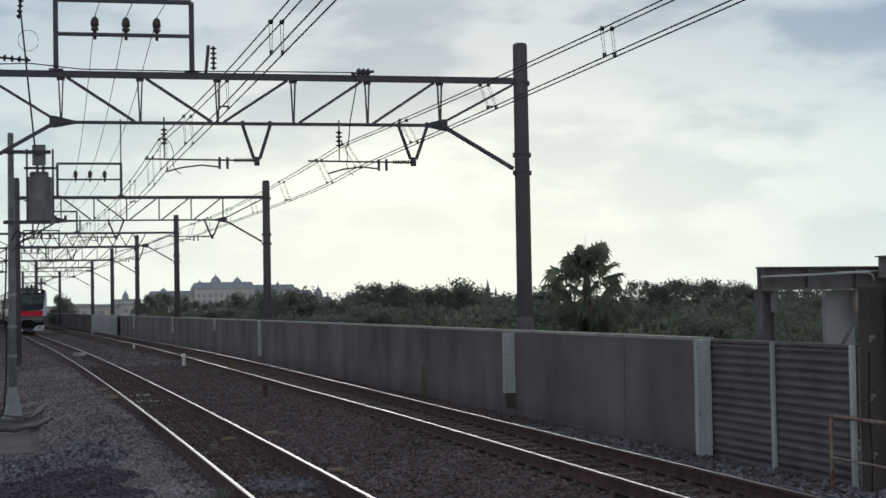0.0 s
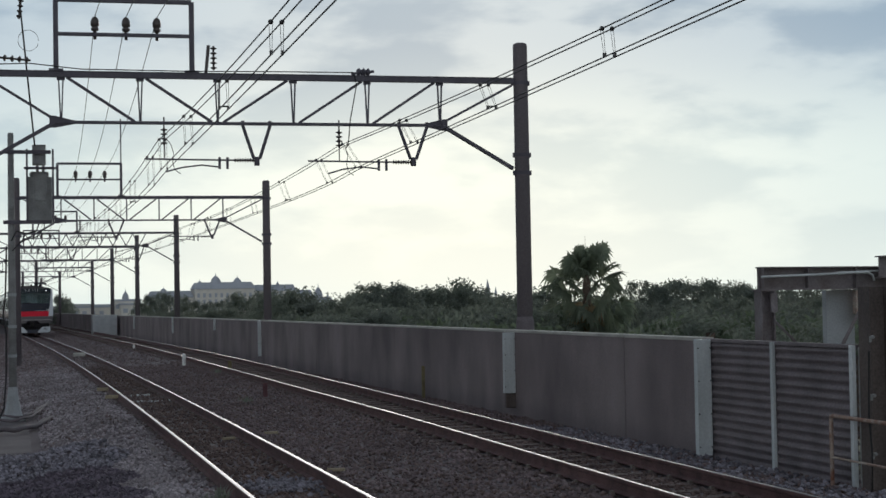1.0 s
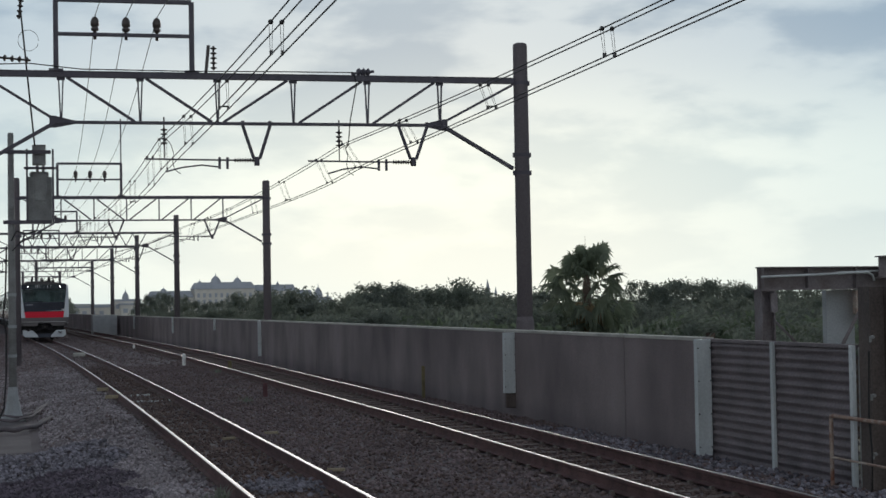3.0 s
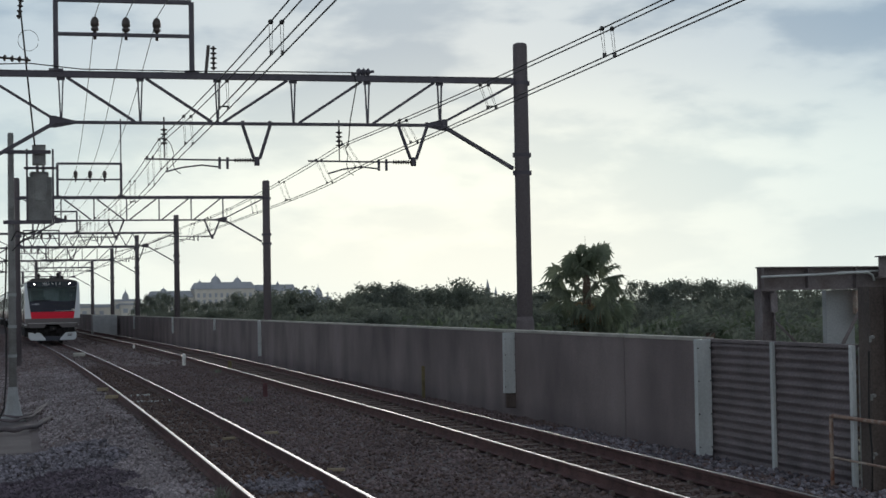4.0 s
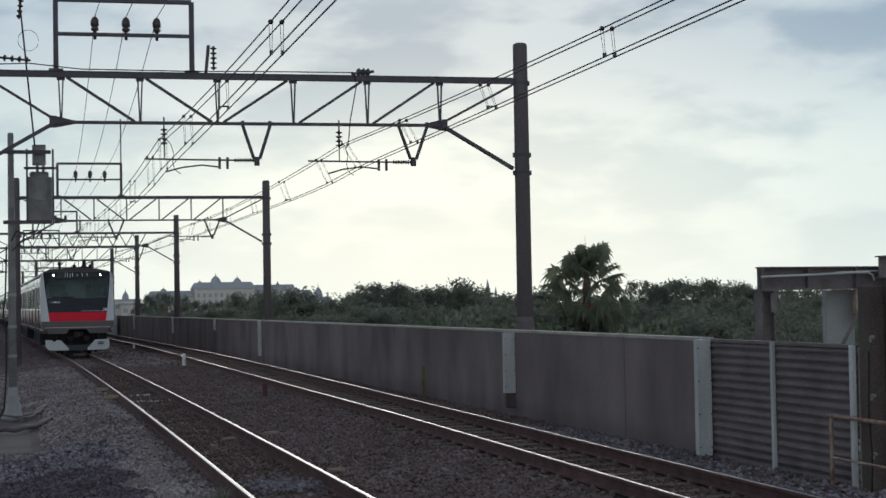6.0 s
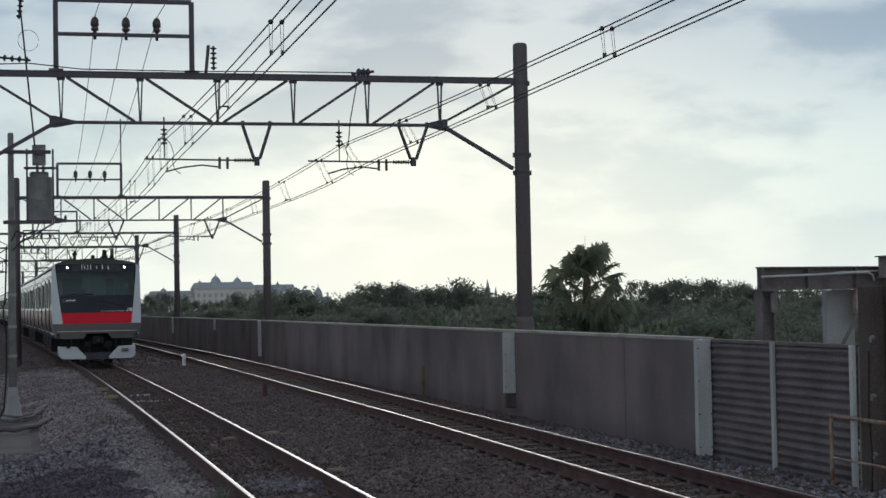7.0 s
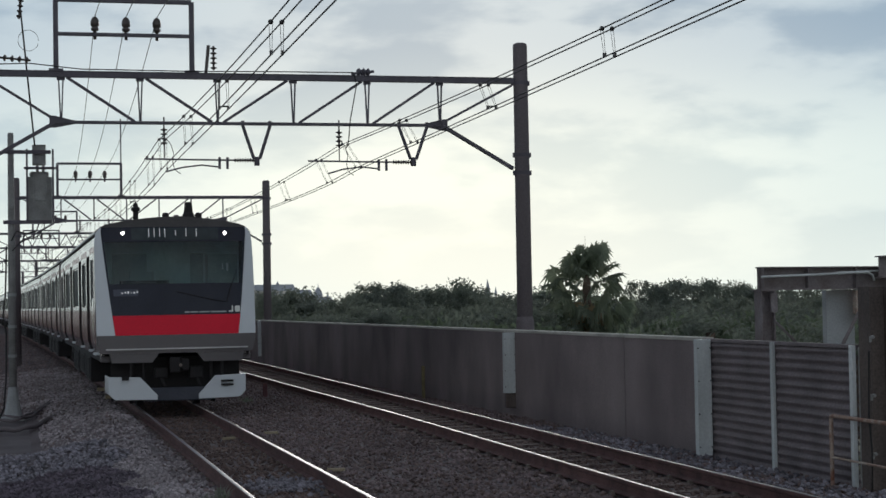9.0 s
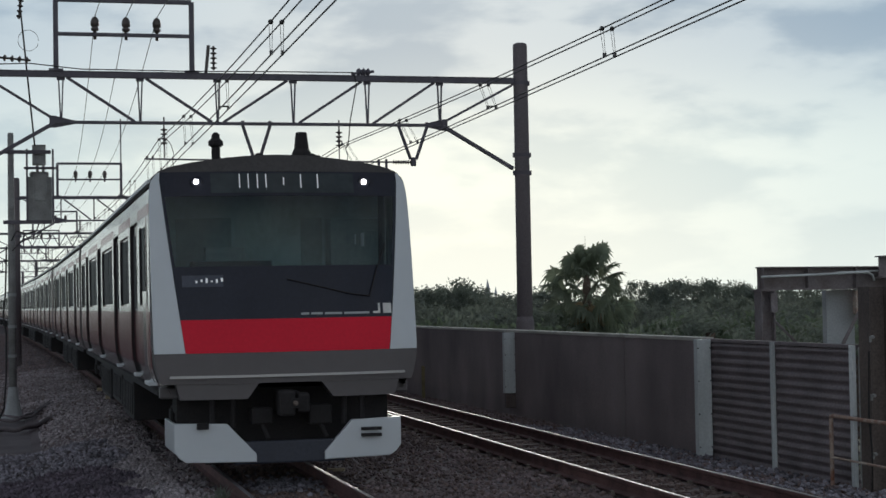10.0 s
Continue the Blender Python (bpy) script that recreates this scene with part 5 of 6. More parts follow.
bm = bmesh.new()
for x0, x1, y in ((-0.5, 0.55, 0), (-0.55, 0.6, -2.6)):
    n = 15
    for k in range(n):
        a = x0 + (x1 - x0) * k / n
        box(bm, a, a + (x1 - x0) / n * random.uniform(0.25, 0.8), y - 0.04, y + 0.04, 0.0, random.uniform(0.02, 0.055))
sp = part("cable_crossing", bm, M_WHITE_POST)
sp.location = (cx(40.4) + 0.02, 40.4, -0.175)
tagged(sp, "pale broken cable cover strips between the rails", "cable cover")
for bx, by in ((1.96, 42.75), (1.99, 39.02)):
    bm = bmesh.new()
    box(bm, -0.15, 0.15, -0.06, 0.06, -0.03, 0.05, 0.008)
    ob = part("timber_block", bm, M_TAN)
    ob.location = (bx, by, ground_height(bx, by) + 0.06)
    tagged(ob, "weathered tan timber block lying in ballast", "block")

for k, (bx, by) in enumerate(((3.1, 26.06), (3.86, 26.75), (3.74, 20.41))):
    bm = bmesh.new()
    box(bm, -0.11, 0.11, -0.025, 0.025, -0.02, 0.02, 0.004)
    ob = part("wood_splinter", bm, M_TAN)
    ob.matrix_world = Matrix.Translation((bx, by, ground_height(bx, by) + 0.045)) @ Matrix.Rotation(0.5 - 0.4 * k, 4, "Z")
    tagged(ob, "pale splinter of weathered wood lying on the ballast", "wood scrap")

slab = bmesh.new()
box(slab, -2.6, 0.16, 27.5, 33.2, -0.5, -0.345, 0.01)
tagged(part("concrete_slab", slab, M_SLAB), "flat grey concrete slab beside the signal foot", "slab")
kerb = bmesh.new()
box(kerb, -2.6, 0.05, 33.2, 37.2, -0.5, -0.325, 0.01)
tagged(part("signal_plinth", kerb, M_SLAB), "low grey concrete plinth under the signal", "plinth")
for pts, radius in (([(-0.79, 31.46, -0.25), (-0.40, 31.70, -0.25), (-0.05, 31.67, -0.25), (0.32, 32.88, -0.25), (0.75, 36.03, -0.25), (1.26, 39.90, -0.25)], 0.048),
                    ([(-0.53, 34.18, -0.24), (-0.10, 34.12, -0.24), (0.23, 35.58, -0.24), (0.43, 38.12, -0.24), (1.01, 42.45, -0.24), (1.67, 44.35, -0.24)], 0.03),
                    ([(-0.56, 35.68, -0.22), (0.01, 34.81, -0.22), (0.26, 36.60, -0.22), (0.58, 39.99, -0.22), (1.10, 42.83, -0.22)], 0.025)):
    sm = []
    for a, b in zip(pts, pts[1:]):
        for k in range(4):
            sm.append(Vector(a).lerp(Vector(b), k / 4) + Vector((0, 0, 0.015 * math.sin(k * 1.6))))
    sm.append(Vector(pts[-1]))
    tagged(tube("ground_cable", sm, radius, M_POLE, n=8), "thick grey-brown cable duct lying on the ballast", "cable")


# ---------- loose ballast ----------
def stones(name, label, spots, mat, size):
    base = [Vector(v).normalized() for v in ((1, 0, 0.2), (-0.9, 0.2, 0.1), (0.1, 1, 0), (0, -1, 0.15), (0.2, 0.1, 1), (-0.1, 0, -1), (0.6, 0.6, 0.6), (-0.6, -0.6, 0.5))]
    hull = bmesh.new()
    vs = [hull.verts.new(v) for v in base]
    bmesh.ops.convex_hull(hull, input=vs)
    hull.verts.index_update()
    shape = np.array([v.co[:] for v in hull.verts])
    tri = np.array([[v.index for v in f.verts] for f in hull.faces])
    hull.free()
    n = len(spots)
    rng = np.random.default_rng(5)
    ang = rng.uniform(0, 6.28, n)
    tilt = rng.uniform(-0.8, 0.8, n)
    s = size * rng.uniform(0.55, 1.35, n)
    flat = rng.uniform(0.55, 0.95, (n, 3))
    v = shape[None] * flat[:, None, :]
    c, d = np.cos(ang)[:, None], np.sin(ang)[:, None]
    x, y, z = v[..., 0], v[..., 1], v[..., 2]
    ct, st = np.cos(tilt)[:, None], np.sin(tilt)[:, None]
    y, z = y * ct - z * st, y * st + z * ct
    x, y = x * c - y * d, x * d + y * c
    v = np.stack([x, y, z], -1) * s[:, None, None] + np.array(spots)[:, None, :]
    f = tri[None] + (np.arange(n) * len(shape))[:, None, None]
    me = bpy.data.meshes.new(name)
    me.from_pydata(v.reshape(-1, 3).tolist(), [], f.reshape(-1, 3).tolist())
    me.materials.append(mat)
    return tagged(new(name, me), label, "ballast", kind="stuff")


def mound(x, y):
    """Fresh ballast heaped at the foot of the platform end."""
    if x > 2.1:
        return 0.0
    r = math.exp(-((y - 24.6) / 1.5) ** 2) * min(1, max(0, (2.1 - x) / 0.9))
    return 0.20 * r


rs = random.Random(11)
grey, rust, blue, dark, pale = [], [], [], [], []
for _ in range(95000):
    y = 11 + 50 * rs.random() ** 1.6
    u = rs.uniform(-3.3, 6.35)
    x = cx(y) + u
    z = ground_height(x, y)
    if min(abs(u - GAUGE), abs(u + GAUGE), abs(u - TRACK_GAP - GAUGE), abs(u - TRACK_GAP + GAUGE)) < 0.10:
        continue
    inside = abs(u) < 0.5 or abs(u - TRACK_GAP) < 0.5
    if x < 0.3 and 27.3 < y < 37.4 or x < 1.5 and 17.5 < y < 24:
        continue
    if inside and rs.random() < 0.15:
        continue
    (pale if u < -0.7 and rs.random() < 0.85 else rust if inside or rs.random() < 0.3 else grey).append((x, y, z + rs.uniform(-0.012, 0.018)))
for _ in range(14000):
    x, y = rs.uniform(-1.6, 1.75), rs.uniform(18.0, 27.2)
    # nearer than this edge the stones carry painted shade
    edge = 22.7 + 0.2 * math.sin(x * 4.0)
    if y > edge + 0.5 and rs.random() < (y - edge) / 3.2:
        continue
    (pale if x > 1.28 + 0.15 * math.sin(y * 3) else blue if y > edge else dark).append((x, y, ground_height(x, y) + mound(x, y) * rs.uniform(0.85, 1.0) + rs.uniform(-0.01, 0.02)))
for _ in range(500):
    x, y = rs.gauss(2.90, 0.22), rs.gauss(19.25, 0.35)
    blue.append((x, y, ground_height(x, y) + rs.uniform(0.0, 0.03)))
for _ in range(1600):
    y = rs.uniform(14, 27)
    x = cx(y) + rs.uniform(5.0, 6.3)
    blue.append((x, y, ground_height(x, y) + rs.uniform(0.0, 0.04)))
coarse = []
for _ in range(16000):
    y = rs.uniform(56, 150)
    u = rs.uniform(-3.2, 6.3)
    if min(abs(u - GAUGE), abs(u + GAUGE), abs(u - TRACK_GAP - GAUGE), abs(u - TRACK_GAP + GAUGE)) < 0.12:
        continue
    coarse.append((cx(y) + u, y, ground_height(cx(y) + u, y) + rs.uniform(-0.02, 0.012)))
stones("far_ballast_stones", "grey ballast stones farther along the line", coarse, M_STONE, 0.06)
stones("ballast_stones", "grey crushed stone ballast between and beside the tracks", grey, M_STONE, 0.036)
stones("rusty_ballast", "brown rust-stained ballast between the rails", rust, M_STONE_RUST, 0.034)
stones("pale_ballast", "pale grey crushed stone beside the near track", pale, M_STONE_PALE, 0.038)
stones("oily_ballast", "ballast at the heap foot with shade put into its dark colour", dark, M_STONE_DARK, 0.042)
stones("fresh_ballast", "blue-grey fresh ballast in a low heap", blue, M_STONE_BLUE, 0.042)
verts, faces, nx_, ny_ = [], [], 16, 24
for j in range(ny_ + 1):
    for i in range(nx_ + 1):
        x, y = -1.8 + 4.0 * i / nx_, 17.5 + 11 * j / ny_
        verts.append((x, y, ground_height(x, y) + mound(x, y) - 0.02))
for j in range(ny_):
    for i in range(nx_):
        k = j * (nx_ + 1) + i
        faces.append((k, k + 1, k + nx_ + 2, k + nx_ + 1))
tagged(obj("ballast_heap", verts, faces, M_BALLAST, smooth=True), "low heap of blue-grey ballast", "ballast", kind="stuff")


# ---------- weeds ----------
def weed(x, y, h, seed):
    r = random.Random(seed)
    z = ground_height(x, y)
    verts, faces = [], []
    for _ in range(40):
        a, l = r.uniform(0, 6.28), h * r.uniform(0.5, 1.1)
        p = Vector((r.gauss(0, 0.06), r.gauss(0, 0.06), 0))
        d = Vector((math.cos(a), math.sin(a), 0))
        n = Vector((-d.y, d.x, 0)) * 0.008
        b = len(verts)
        verts += [p - n, p + n, p + d * l * 0.25 + n * 0.8 + Vector((0, 0, l * 0.6)), p + d * l * 0.25 - n * 0.8 + Vector((0, 0, l * 0.6)), p + d * l * 0.6 + Vector((0, 0, l * 0.9))]
        faces += [(b, b + 1, b + 2, b + 3), (b + 3, b + 2, b + 4)]
    ob = obj("grass_tuft", verts, faces, M_LEAF)
    ob.location = (x, y, z)
    tagged(ob, "small green grass tuft growing in the ballast", "grass", group="weeds in the ballast")


weed(2.02, 17.9, 0.22, 1)
weed(1.92, 17.4, 0.18, 2)
weed(4.75, 36.5, 0.16, 3)
weed(5.6, 49.8, 0.18, 4)


# ---------- plants beyond the wall ----------
def crown_mesh(name, seed, w, h, n_clump, n_leaf, leaf, mat, ragged=0.35):
    """A crown of leafy clumps with an uneven outline; origin at its foot."""
    r = random.Random(seed)
    verts, faces = [], []
    for c in range(n_clump):
        a, q = r.uniform(0, 6.283), math.sqrt(r.random())
        zc = h * (0.12 + 0.83 * r.random())
        prof = math.sqrt(max(0.05, 1 - ((zc / h - 0.42) / 0.62) ** 2))
        rad = w / 2 * prof * q * r.uniform(1 - ragged, 1 + ragged * 0.5)
        cc = Vector((rad * math.cos(a), rad * math.sin(a), zc))
        cr = w * r.uniform(0.07, 0.15)
        for _ in range(n_leaf):
            d = Vector((r.gauss(0, 1), r.gauss(0, 1), r.gauss(0, 0.75)))
            d = d.normalized() * cr * r.uniform(0.35, 1.05)
            p = cc + d
            s = leaf * r.uniform(0.6, 1.4)
            t = Vector((r.gauss(0, 1), r.gauss(0, 1), r.gauss(0, 1.0))).normalized()
            u = t.cross(Vector((r.gauss(0, 1), r.gauss(0, 1), r.gauss(0, 1)))).normalized()
            b = len(verts)
            verts += [p - t * s, p + u * s * 0.45, p + t * s, p - u * s * 0.45]
            faces.append((b, b + 1, b + 2, b + 3))
    me = bpy.data.meshes.new(name)
    me.from_pydata([tuple(v) for v in verts], [], faces)
    me.materials.append(mat)
    return me


def trunk_mesh(seed, h, spread):
    r = random.Random(seed)
    bm = bmesh.new()
    top = Vector((r.uniform(-0.2, 0.2), r.uniform(-0.2, 0.2), h * 0.6))
    rod(bm, (0, 0, -0.5), top, 0.16, 0.09, 7)
    for _ in range(6):
        f = r.uniform(0.45, 1.0)
        a = r.uniform(0, 6.28)
        b = top * f
        rod(bm, b, b + Vector((math.cos(a) * spread * 0.4, math.sin(a) * spread * 0.4, h * 0.25)), 0.06, 0.02, 5)
    me = bpy.data.meshes.new("trunk")
    bm.to_mesh(me)
    bm.free()
    me.materials.append(M_BARK)
    return me


CROWNS = [crown_mesh("crown", 20 + i, 5.0, 6.0, 85, 72, 0.11, (M_LEAF, M_LEAF_DARK, M_LEAF, M_LEAF_DARK, M_LEAF)[i]) for i in range(5)]
BUSHES = [crown_mesh("foliage", 40 + i, 3.6, 3.4, 64, 60, 0.10, (M_LEAF_LIGHT, M_LEAF, M_LEAF_LIGHT)[i], 0.5) for i in range(3)]
TRUNKS = [trunk_mesh(60 + i, 8.5, 3) for i in range(3)]


def tree(x, y, top, i, width=1.0, name="tree", label="dark green broadleaf tree beyond the wall", base=-4.8):
    """A tree whose crown reaches the height top."""
    t = empty(name, label, "tree", Matrix.Translation((x, y, base)), group="trees beyond the wall")
    h = top - base
    tr = new("trunk", TRUNKS[i % 3])
    tr.parent = t
    tr.scale = (1, 1, h / 9.5)
    c = new("crown", CROWNS[i % 5])
    c.parent = t
    c.location = (0, 0, h - 6.2 * h / 9.0)
    c.scale = (width, width, h / 9.0)
    c.rotation_euler = (0, 0, i * 1.7)
    return t


def bush(x, y, top, i, width=1.0):
    b = empty("shrub", "light green leafy shrub growing behind the wall", "shrub", Matrix.Translation((x, y, -4.8)), group="shrubs behind the wall")
    c = new("foliage", BUSHES[i % 3])
    c.parent = b
    h = top + 4.8
    c.location = (0, 0, h - 3.4 * h / 4.2)
    c.scale = (width, width, h / 4.2)
    c.rotation_euler = (0, 0, i * 2.1)
    st = new("stem", TRUNKS[i % 3])
    st.parent = b
    st.scale = (0.5, 0.5, h / 10)
    return b


def bearing(px):
    """Sideways tangent from the eye for a bearing given in thousandths of the picture's width."""
    return math.tan(YAW + math.atan((px - 500) / 1000 * 2 * math.tan(radians(29.62 / 2))))


# skyline: (bearing, height of the tree tops over the eye in thousandths of the distance)
SKYLINE = ((158, 5), (168, 8), (180, 9), (192, 9), (205, 8), (218, 4), (232, 3), (246, 3), (260, 8.5), (270, 8.5), (283, 6), (294, 9), (304, 7), (318, 11), (328, 11), (340, 5), (352, 3), (366, 2), (378, 3), (390, 7), (400, 8), (412, 7), (425, 13), (435, 14),
           (447, 10), (460, 11), (472, 8), (485, 9), (497, 11), (512, 15), (522, 10), (535, 9), (548, 5), (562, 6), (578, 5), (596, 7), (610, 8), (722, 12), (735, 10), (750, 11), (765, 12), (780, 12),
           (795, 12), (810, 11), (825, 11), (840, 8), (858, 7), (880, 6), (900, 6), (925, 7), (950, 7), (975, 7), (1000, 8))
rt = random.Random(3)
for i, (b, e) in enumerate(SKYLINE):
    y = (112 if b < 640 else 135) * rt.uniform(0.92, 1.12) * (1.9 if b < 300 else 1.0)
    tree(bearing(b) * y, y, EYE.z + e / 1000 * y * 1.03, i, rt.uniform(0.85, 1.2) * (0.62 if b < 300 else 1.0))
for i, e in enumerate((9, 7, 5)):
    y = 225 + 8 * i
    tree(bearing(67 + 3.5 * i) * y, y, EYE.z + e / 1000 * y, i + 1, 0.7, label="dark tree beside the line far ahead")
for i in range(46):
    b = 175 + i * 18.6 + rt.uniform(-5, 5)
    y = rt.uniform(75, 95) * (1.0 if b < 640 else 1.1) * (1.8 if b < 330 else 1.0)
    if 612 < b < 722:
        y += 14
    tree(bearing(b) * y, y, EYE.z + rt.uniform(-0.6, 0.15), i + 2, rt.uniform(0.8, 1.1) * (0.8 if b < 330 else 1.0), label="green broadleaf tree in the belt beyond the wall")
for i in range(40):
    b = 300 + i * 17.5 + rt.uniform(-6, 6)
    y = rt.uniform(46, 66) if b > 470 else rt.uniform(78, 90)
    if bearing(b) * y < cx(y) + WALL_X + 3 or 625 < b < 712:
        continue
    bush(bearing(b) * y, y, EYE.z + rt.uniform(-1.25, -0.45), i, rt.uniform(0.7, 1.1))


SWAYING = []


def build_palm():
    pa = empty("fan_palm", "tall fan palm with green fronds and hanging dry leaves", "palm tree", Matrix.Translation((27.6, 80, -4.8)))
    bm = bmesh.new()
    turned(bm, [(0.32, -0.5), (0.26, 1.0), (0.24, 4.0), (0.22, 7.3), (0.12, 8.1)], (0, 0, 0), n=12)
    part("trunk", bm, M_BARK, pa, "fibrous brown trunk", True)
    r = random.Random(9)

    def fan(name, a, el, reach, radius, mat, droop, label, zc):
        """One fan leaf: a stalk and a half disc of narrow pointed leaflets, turned to any side."""
        d = Vector((math.cos(a) * math.cos(el), math.sin(a) * math.cos(el), math.sin(el)))
        side = d.cross(Vector((0, 0, 1)))
        side = side.normalized() if side.length > 0.1 else Vector((1, 0, 0))
        ro = r.uniform(-1.5, 1.5)
        side = side * math.cos(ro) + d.cross(side).normalized() * math.sin(ro)
        root = Vector((0, 0, zc))
        hub = root + d * reach
        verts = [root - side * 0.02, root + side * 0.02, hub + side * 0.015, hub - side * 0.015]
        faces = [(0, 1, 2, 3)]
        m = 17
        for q in range(m):
            w = radians(-120 + 240 * q / (m - 1))
            v = (d * math.cos(w) + side * math.sin(w)).normalized()
            l = radius * r.uniform(0.85, 1.12) * (1 - 0.2 * abs(w) / 2.1)
            n1 = (side * math.cos(w) - d * math.sin(w)).normalized() * radius * 0.085
            sag = Vector((0, 0, droop * l))
            mid = hub + v * l * 0.62 - sag * 0.12
            tip = hub + v * l - sag * r.uniform(0.3, 0.9)
            b = len(verts)
            verts += [hub, mid + n1, tip, mid - n1]
            faces.append((b, b + 1, b + 2, b + 3))
        return obj(name, [v - root for v in verts], faces, mat, pa, label), root

    sets = ((26, 14, 80, 1.0, 1.5, 0.6, 0.82, 7.9, M_PALM, 0.6, "frond", "dark green fan frond"),
            (16, 20, 88, 0.3, 0.95, 0.6, 0.75, 7.8, M_PALM, 0.35, "frond", "young green fan frond"),
            (20, -14, 25, 1.2, 1.85, 0.65, 0.9, 7.5, M_PALM, 0.9, "frond", "spreading green fan frond"),
            (22, -38, -8, 1.4, 2.1, 0.8, 1.05, 7.0, M_PALM, 0.9, "frond", "drooping green fan frond"),
            (18, -60, -30, 1.3, 2.0, 0.8, 1.0, 6.4, M_PALM, 0.9, "frond", "old drooping fan frond"),
            (26, -80, -50, 0.6, 1.5, 0.65, 0.85, 6.9, M_PALM_DRY, 1.1, "dry_frond", "hanging dry fan frond"),
            (26, -80, -45, 0.6, 1.7, 0.65, 0.85, 5.7, M_PALM_DRY, 1.1, "dry_frond", "hanging dry fan frond"))
    for n, e0, e1, r0, r1, f0, f1, zc, mat, droop, name, label in sets:
        for k in range(n):
            ob, root = fan(name, k * 2.399 + zc, radians(e0 + (e1 - e0) * (k + r.random()) / n), r.uniform(r0, r1), r.uniform(f0, f1), mat, droop, label, zc + r.uniform(-0.2, 0.15))
            ob.location = root
            if name == "frond" and zc > 6.9:
                SWAYING.append((ob, root, r.uniform(0, 6.28), r.uniform(1.5, 2.6)))
    bm = bmesh.new()
    rod(bm, (0, 0, 7.9), (-0.05, 0, 9.95), 0.02, 0.006, 6)
    part("frond", bm, M_PALM, pa, "upright unopened frond")


build_palm()
for px, py, pz in ((24.2, 86, 0.0), (31.2, 88, 0.5), (33.0, 88, -0.2)):
    tree(px, py, EYE.z + pz, int(px), 0.9)
# low palms behind the fence
for k, (b, y, top) in enumerate(((0.80, 44, 1.55), (0.86, 40, 1.3), (0.93, 34, 1.5), (0.97, 33, 1.2))):
    r = random.Random(70 + k)
    x = bearing(b * 1000) * y
    lp = empty("low_palm", "low green feather palm behind the fence", "palm tree", Matrix.Translation((x, y, -3.2)), group="low palms")
    bm = bmesh.new()
    turned(bm, [(0.18, -1.5), (0.14, top + 2.6)], (0, 0, 0), n=8)
    part("trunk", bm, M_BARK, lp)
    for q in range(16):
        a = q * 2.399
        verts, faces = [], []
        prev = Vector((0, 0, top + 2.6))
        d = Vector((math.cos(a) * 0.7, math.sin(a) * 0.7, r.uniform(0.4, 1.0))).normalized()
        for s in range(9):
            nxt = prev + d * 0.2
            d = (d + Vector((0, 0, -0.14))).normalized()
            side = d.cross(Vector((0, 0, 1))).normalized()
            for e in (-1, 1):
                b0 = len(verts)
                tip = prev + side * e * 0.22 + d * 0.14 - Vector((0, 0, 0.1))
                verts += [prev, prev + d * 0.06, tip, prev - d * 0.02]
                faces.append((b0, b0 + 1, b0 + 2, b0 + 3))
            prev = nxt
        obj("frond", verts, faces, M_LEAF, lp)


# ---------- far buildings ----------
def spire(bm, x, y, z, r, h, n=10, dome=True):
    if dome:
        turned(bm, [(r, 0), (r * 0.97, h * 0.22), (r * 0.78, h * 0.45), (r * 0.4, h * 0.66), (r * 0.1, h * 0.76), (r * 0.05, h)], (x, y, z), n=n)
    else:
        turned(bm, [(r, 0), (r * 0.55, h * 0.4), (r * 0.22, h * 0.75), (r * 0.03, h)], (x, y, z), n=n)


def build_hotel():
    ho = empty("grand_hotel", "distant pale hotel with slate mansard roofs and domed turrets", "building")
    Y = 700
    for x0, x1, zt, dy in ((52, 70, 8.6, 5), (70, 95, 11.9, 0), (95, 113, 10.6, 3), (113, 121, 8.2, 6), (119, 130, 5.0, 8)):
        bm = bmesh.new()
        box(bm, x0, x1, Y + dy, Y + dy + 18, -6, zt - 2.8)
        wl = part("wall", bm, M_HOTEL, ho, "pale rendered wall")
        bm = bmesh.new()
        box(bm, x0 - 0.3, x1 + 0.3, Y + dy - 0.3, Y + dy + 18.3, zt - 2.8, zt)
        for v in bm.verts:
            if v.co.z > zt - 1:
                v.co.x += 1.6 if v.co.x < (x0 + x1) / 2 else -1.6
                v.co.y += 1.2 if v.co.y < Y + dy + 9 else -1.2
        part("roof", bm, M_HOTEL_ROOF, ho, "blue-grey slate roof")
        for k in range(int((x1 - x0) / 2.4)):
            for z in (0.0, 3.0, 5.6):
                if z + 2 > zt - 2.8:
                    continue
                bm = bmesh.new()
                box(bm, x0 + 1 + 2.4 * k, x0 + 2 + 2.4 * k, Y + dy - 0.15, Y + dy, z, z + 1.7)
                part("window", bm, M_HOTEL_ROOF, wl)
    for x, z, r, h in ((79, 11.3, 2.2, 4.4), (88, 11.3, 1.8, 3.2), (72.3, 11.0, 1.0, 2.2), (57.3, 8.0, 1.5, 2.2), (105, 10.2, 0.7, 2.0), (122.3, 4.6, 2.0, 6.0), (126.3, 4.0, 0.7, 2.6)):
        bm = bmesh.new()
        spire(bm, x, Y + 3, z, r, h)
        part("turret_roof", bm, M_HOTEL_ROOF, ho, "domed slate turret")
    return ho


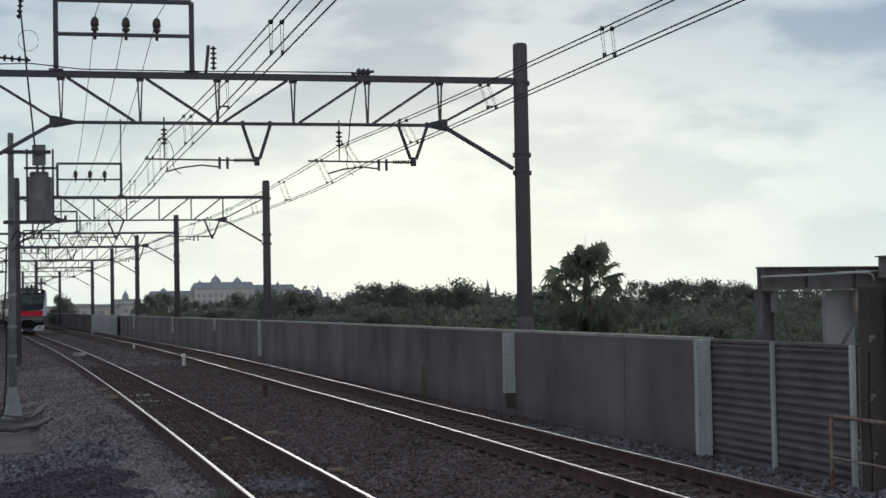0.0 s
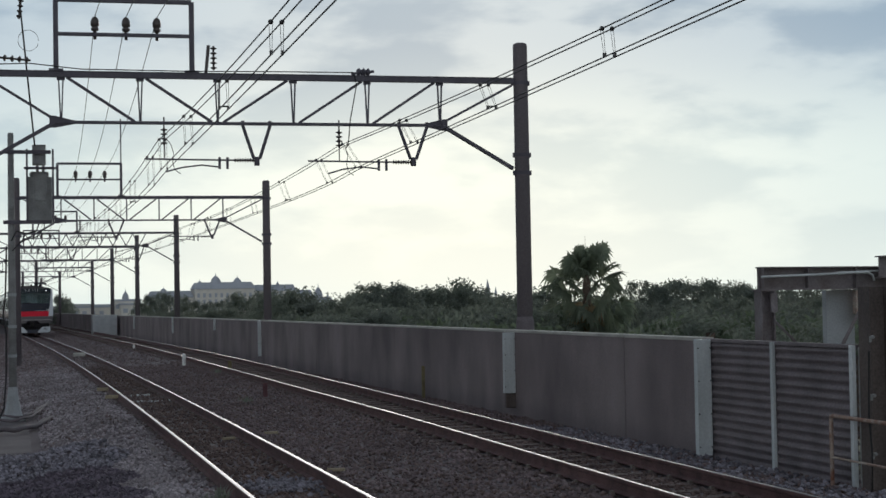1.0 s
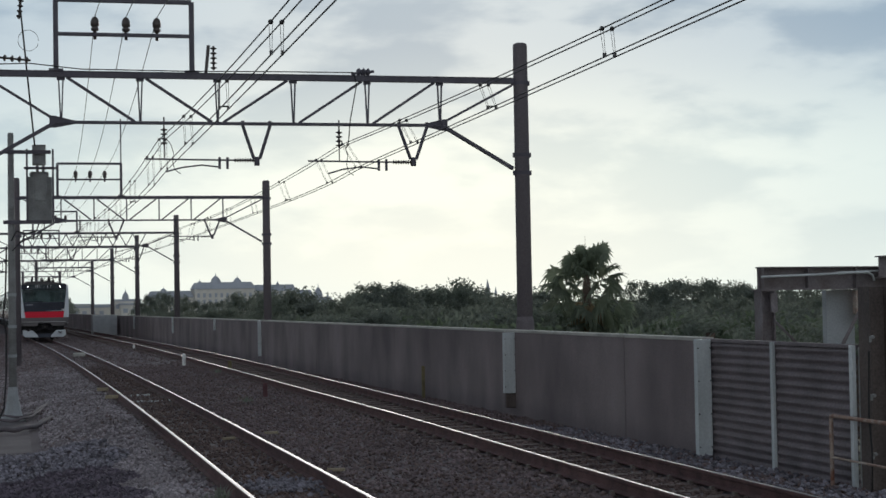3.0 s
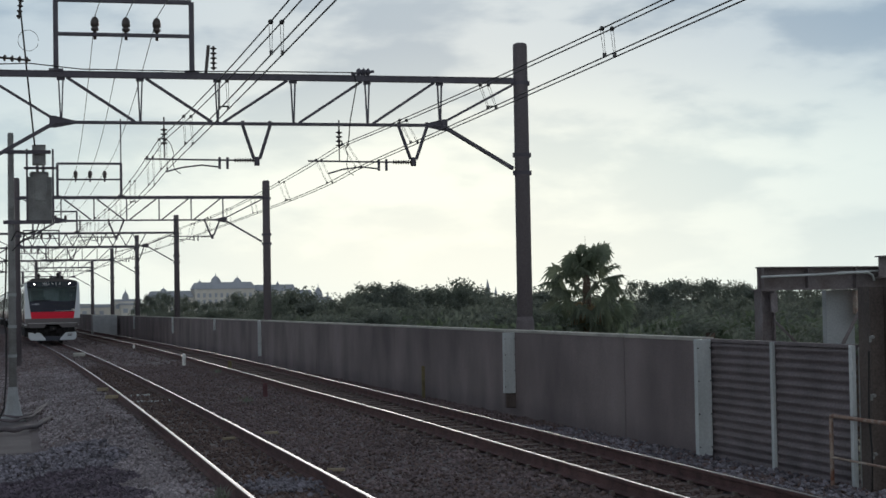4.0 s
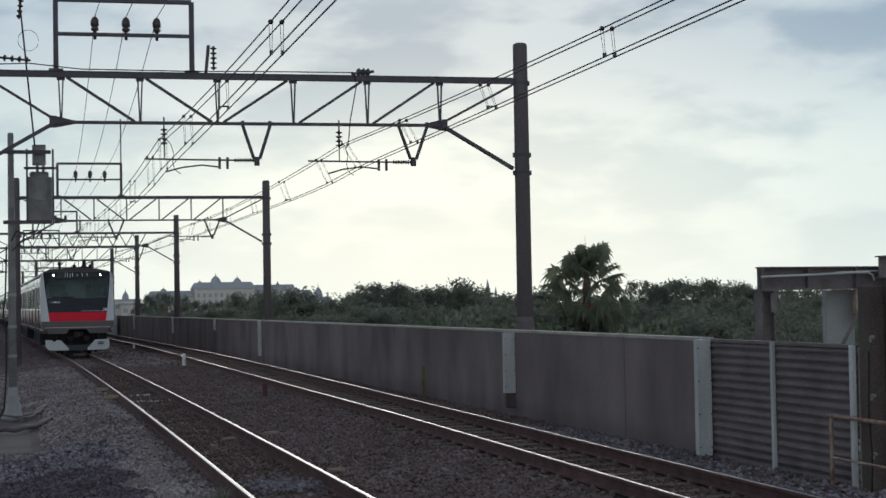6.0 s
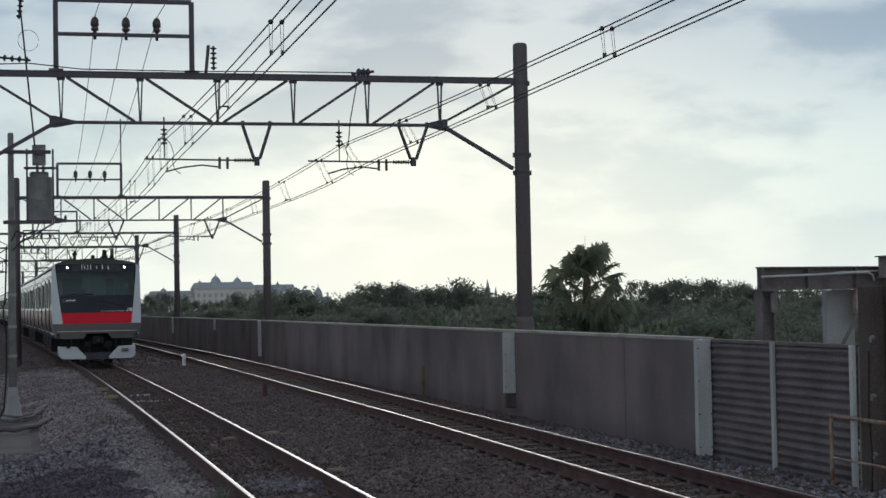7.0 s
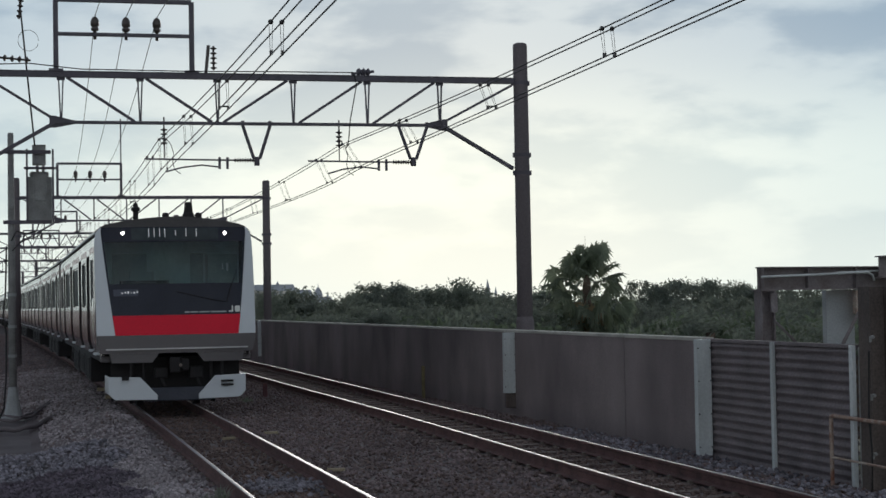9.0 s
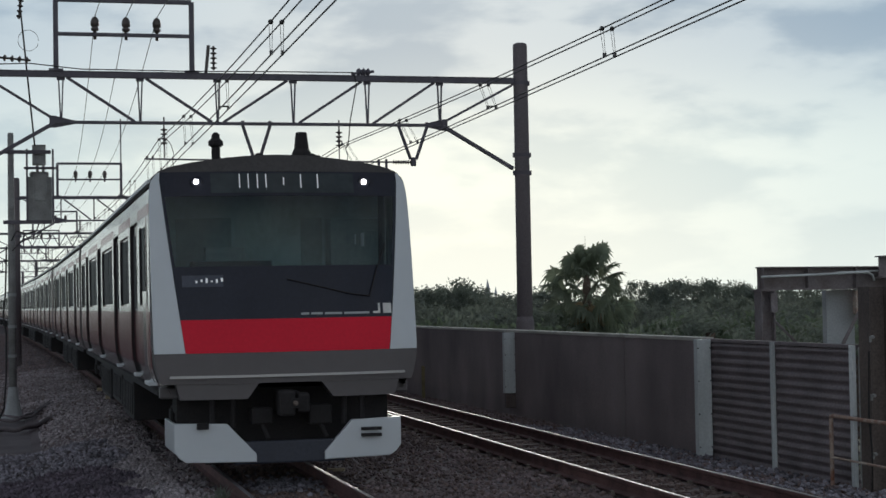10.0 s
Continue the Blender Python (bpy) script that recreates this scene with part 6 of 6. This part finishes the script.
build_hotel()
tw = empty("clock_tower", "distant small tower with a pointed dome", "tower")
bm = bmesh.new()
turned(bm, [(1.0, -6), (1.0, 3.6), (1.35, 4.2), (1.35, 5.0)], (41.0, 690, 0), n=10)
part("shaft", bm, M_HOTEL, tw)
bm = bmesh.new()
spire(bm, 41.0, 690, 5.0, 1.4, 4.6)
part("dome", bm, M_HOTEL_ROOF, tw)
ca = empty("castle", "distant pale castle with slender pointed spires", "castle")
for x, z, r, h in ((196.2, 3.0, 1.5, 8.6), (199.8, 3, 0.7, 5.6), (193.2, 3, 0.8, 4.0), (203, 2.5, 0.9, 3.0), (206, 2, 1.0, 3.0)):
    bm = bmesh.new()
    turned(bm, [(r, -6), (r, z + 1.5)], (x, 700, 0), n=10)
    tp = part("turret", bm, M_HOTEL, ca)
    bm = bmesh.new()
    spire(bm, x, 700, z + 1.5, r * 1.15, h - 1.5, 10, False)
    part("spire", bm, M_HOTEL_ROOF, tp, "blue-grey pointed spire")
# low town along the horizon ahead
rb = random.Random(8)
for i in range(9):
    b = 48 + 13.5 * i
    y = rb.uniform(380, 520)
    x, w, h = bearing(b) * y, rb.uniform(5, 10), rb.uniform(0.0, 1.6) + EYE.z
    ho = empty("far_building", "low distant grey building on the horizon", "building", group="buildings on the horizon")
    bm = bmesh.new()
    box(bm, x - w / 2, x + w / 2, y, y + 8, -6, h)
    wl = part("wall", bm, M_HOTEL, ho)
    bm = bmesh.new()
    box(bm, x - w / 2 - 0.2, x + w / 2 + 0.2, y - 0.2, y + 8.2, h, h + 0.4)
    part("roof", bm, M_HOTEL_ROOF, ho)
    for k in range(int(w / 2)):
        bm = bmesh.new()
        box(bm, x - w / 2 + 0.5 + 2 * k, x - w / 2 + 1.5 + 2 * k, y - 0.1, y, h - 1.8, h - 0.8)
        part("window", bm, M_HOTEL_ROOF, wl)
cab = bmesh.new()
box(cab, -0.9, 0.9, -1.0, 1.0, -0.4, 1.42, 0.03)
cb = part("equipment_cabinet", cab, M_GREYSTEEL)
cb.location = (cx(128) + WALL_X - 1.1, 128, 0)
tagged(cb, "pale grey lineside equipment cabinet by the wall", "cabinet")


# ---------- what moves ----------
def nose(t):
    """Distance of the train's nose along the line: it comes on at 11 to 13 metres a second."""
    return 137.31721 + t * (-10.929 + t * (0.3498 + t * (-0.09007 + t * 0.00454)))


def car_pose(s):
    a, b = s + 3.3, s + 16.7
    yaw = math.atan2(cx(b) - cx(a), 13.4)
    x = cx(a) + 3.3 * math.sin(-yaw) + 0.055 - 0.04 * ease(22, 60, s)
    return Matrix.Translation((x, s, 0)) @ Matrix.Rotation(-yaw, 4, "Z")


def motions():
    for i, car in enumerate(CARS):
        walk(car, [(t * 0.5, car_pose(nose(t * 0.5) + 20 * i)) for t in range(21)])
    for wheel, y in LEAD_WHEELS:
        walk(wheel, [(k / 30, Matrix.Translation((0, y, 0.43)) @ Matrix.Rotation((nose(0) - nose(k / 30)) / 0.43, 4, "X")) for k in range(301)])
    # the palm's fronds stir in the wind
    for frond, root, phase, period in SWAYING:
        rows = []
        for k in range(51):
            t = k * 0.2
            lean_x = 0.03 * math.sin(0.75 * (t - 2.2)) + 0.022 * math.sin(6.283 * t / period + phase)
            rows.append((t, Matrix.Translation(root) @ Matrix.Rotation(lean_x, 4, "Y") @ Matrix.Rotation(0.02 * math.sin(6.283 * t / period * 0.8 + phase * 2), 4, "X")))
        walk(frond, rows)


motions()
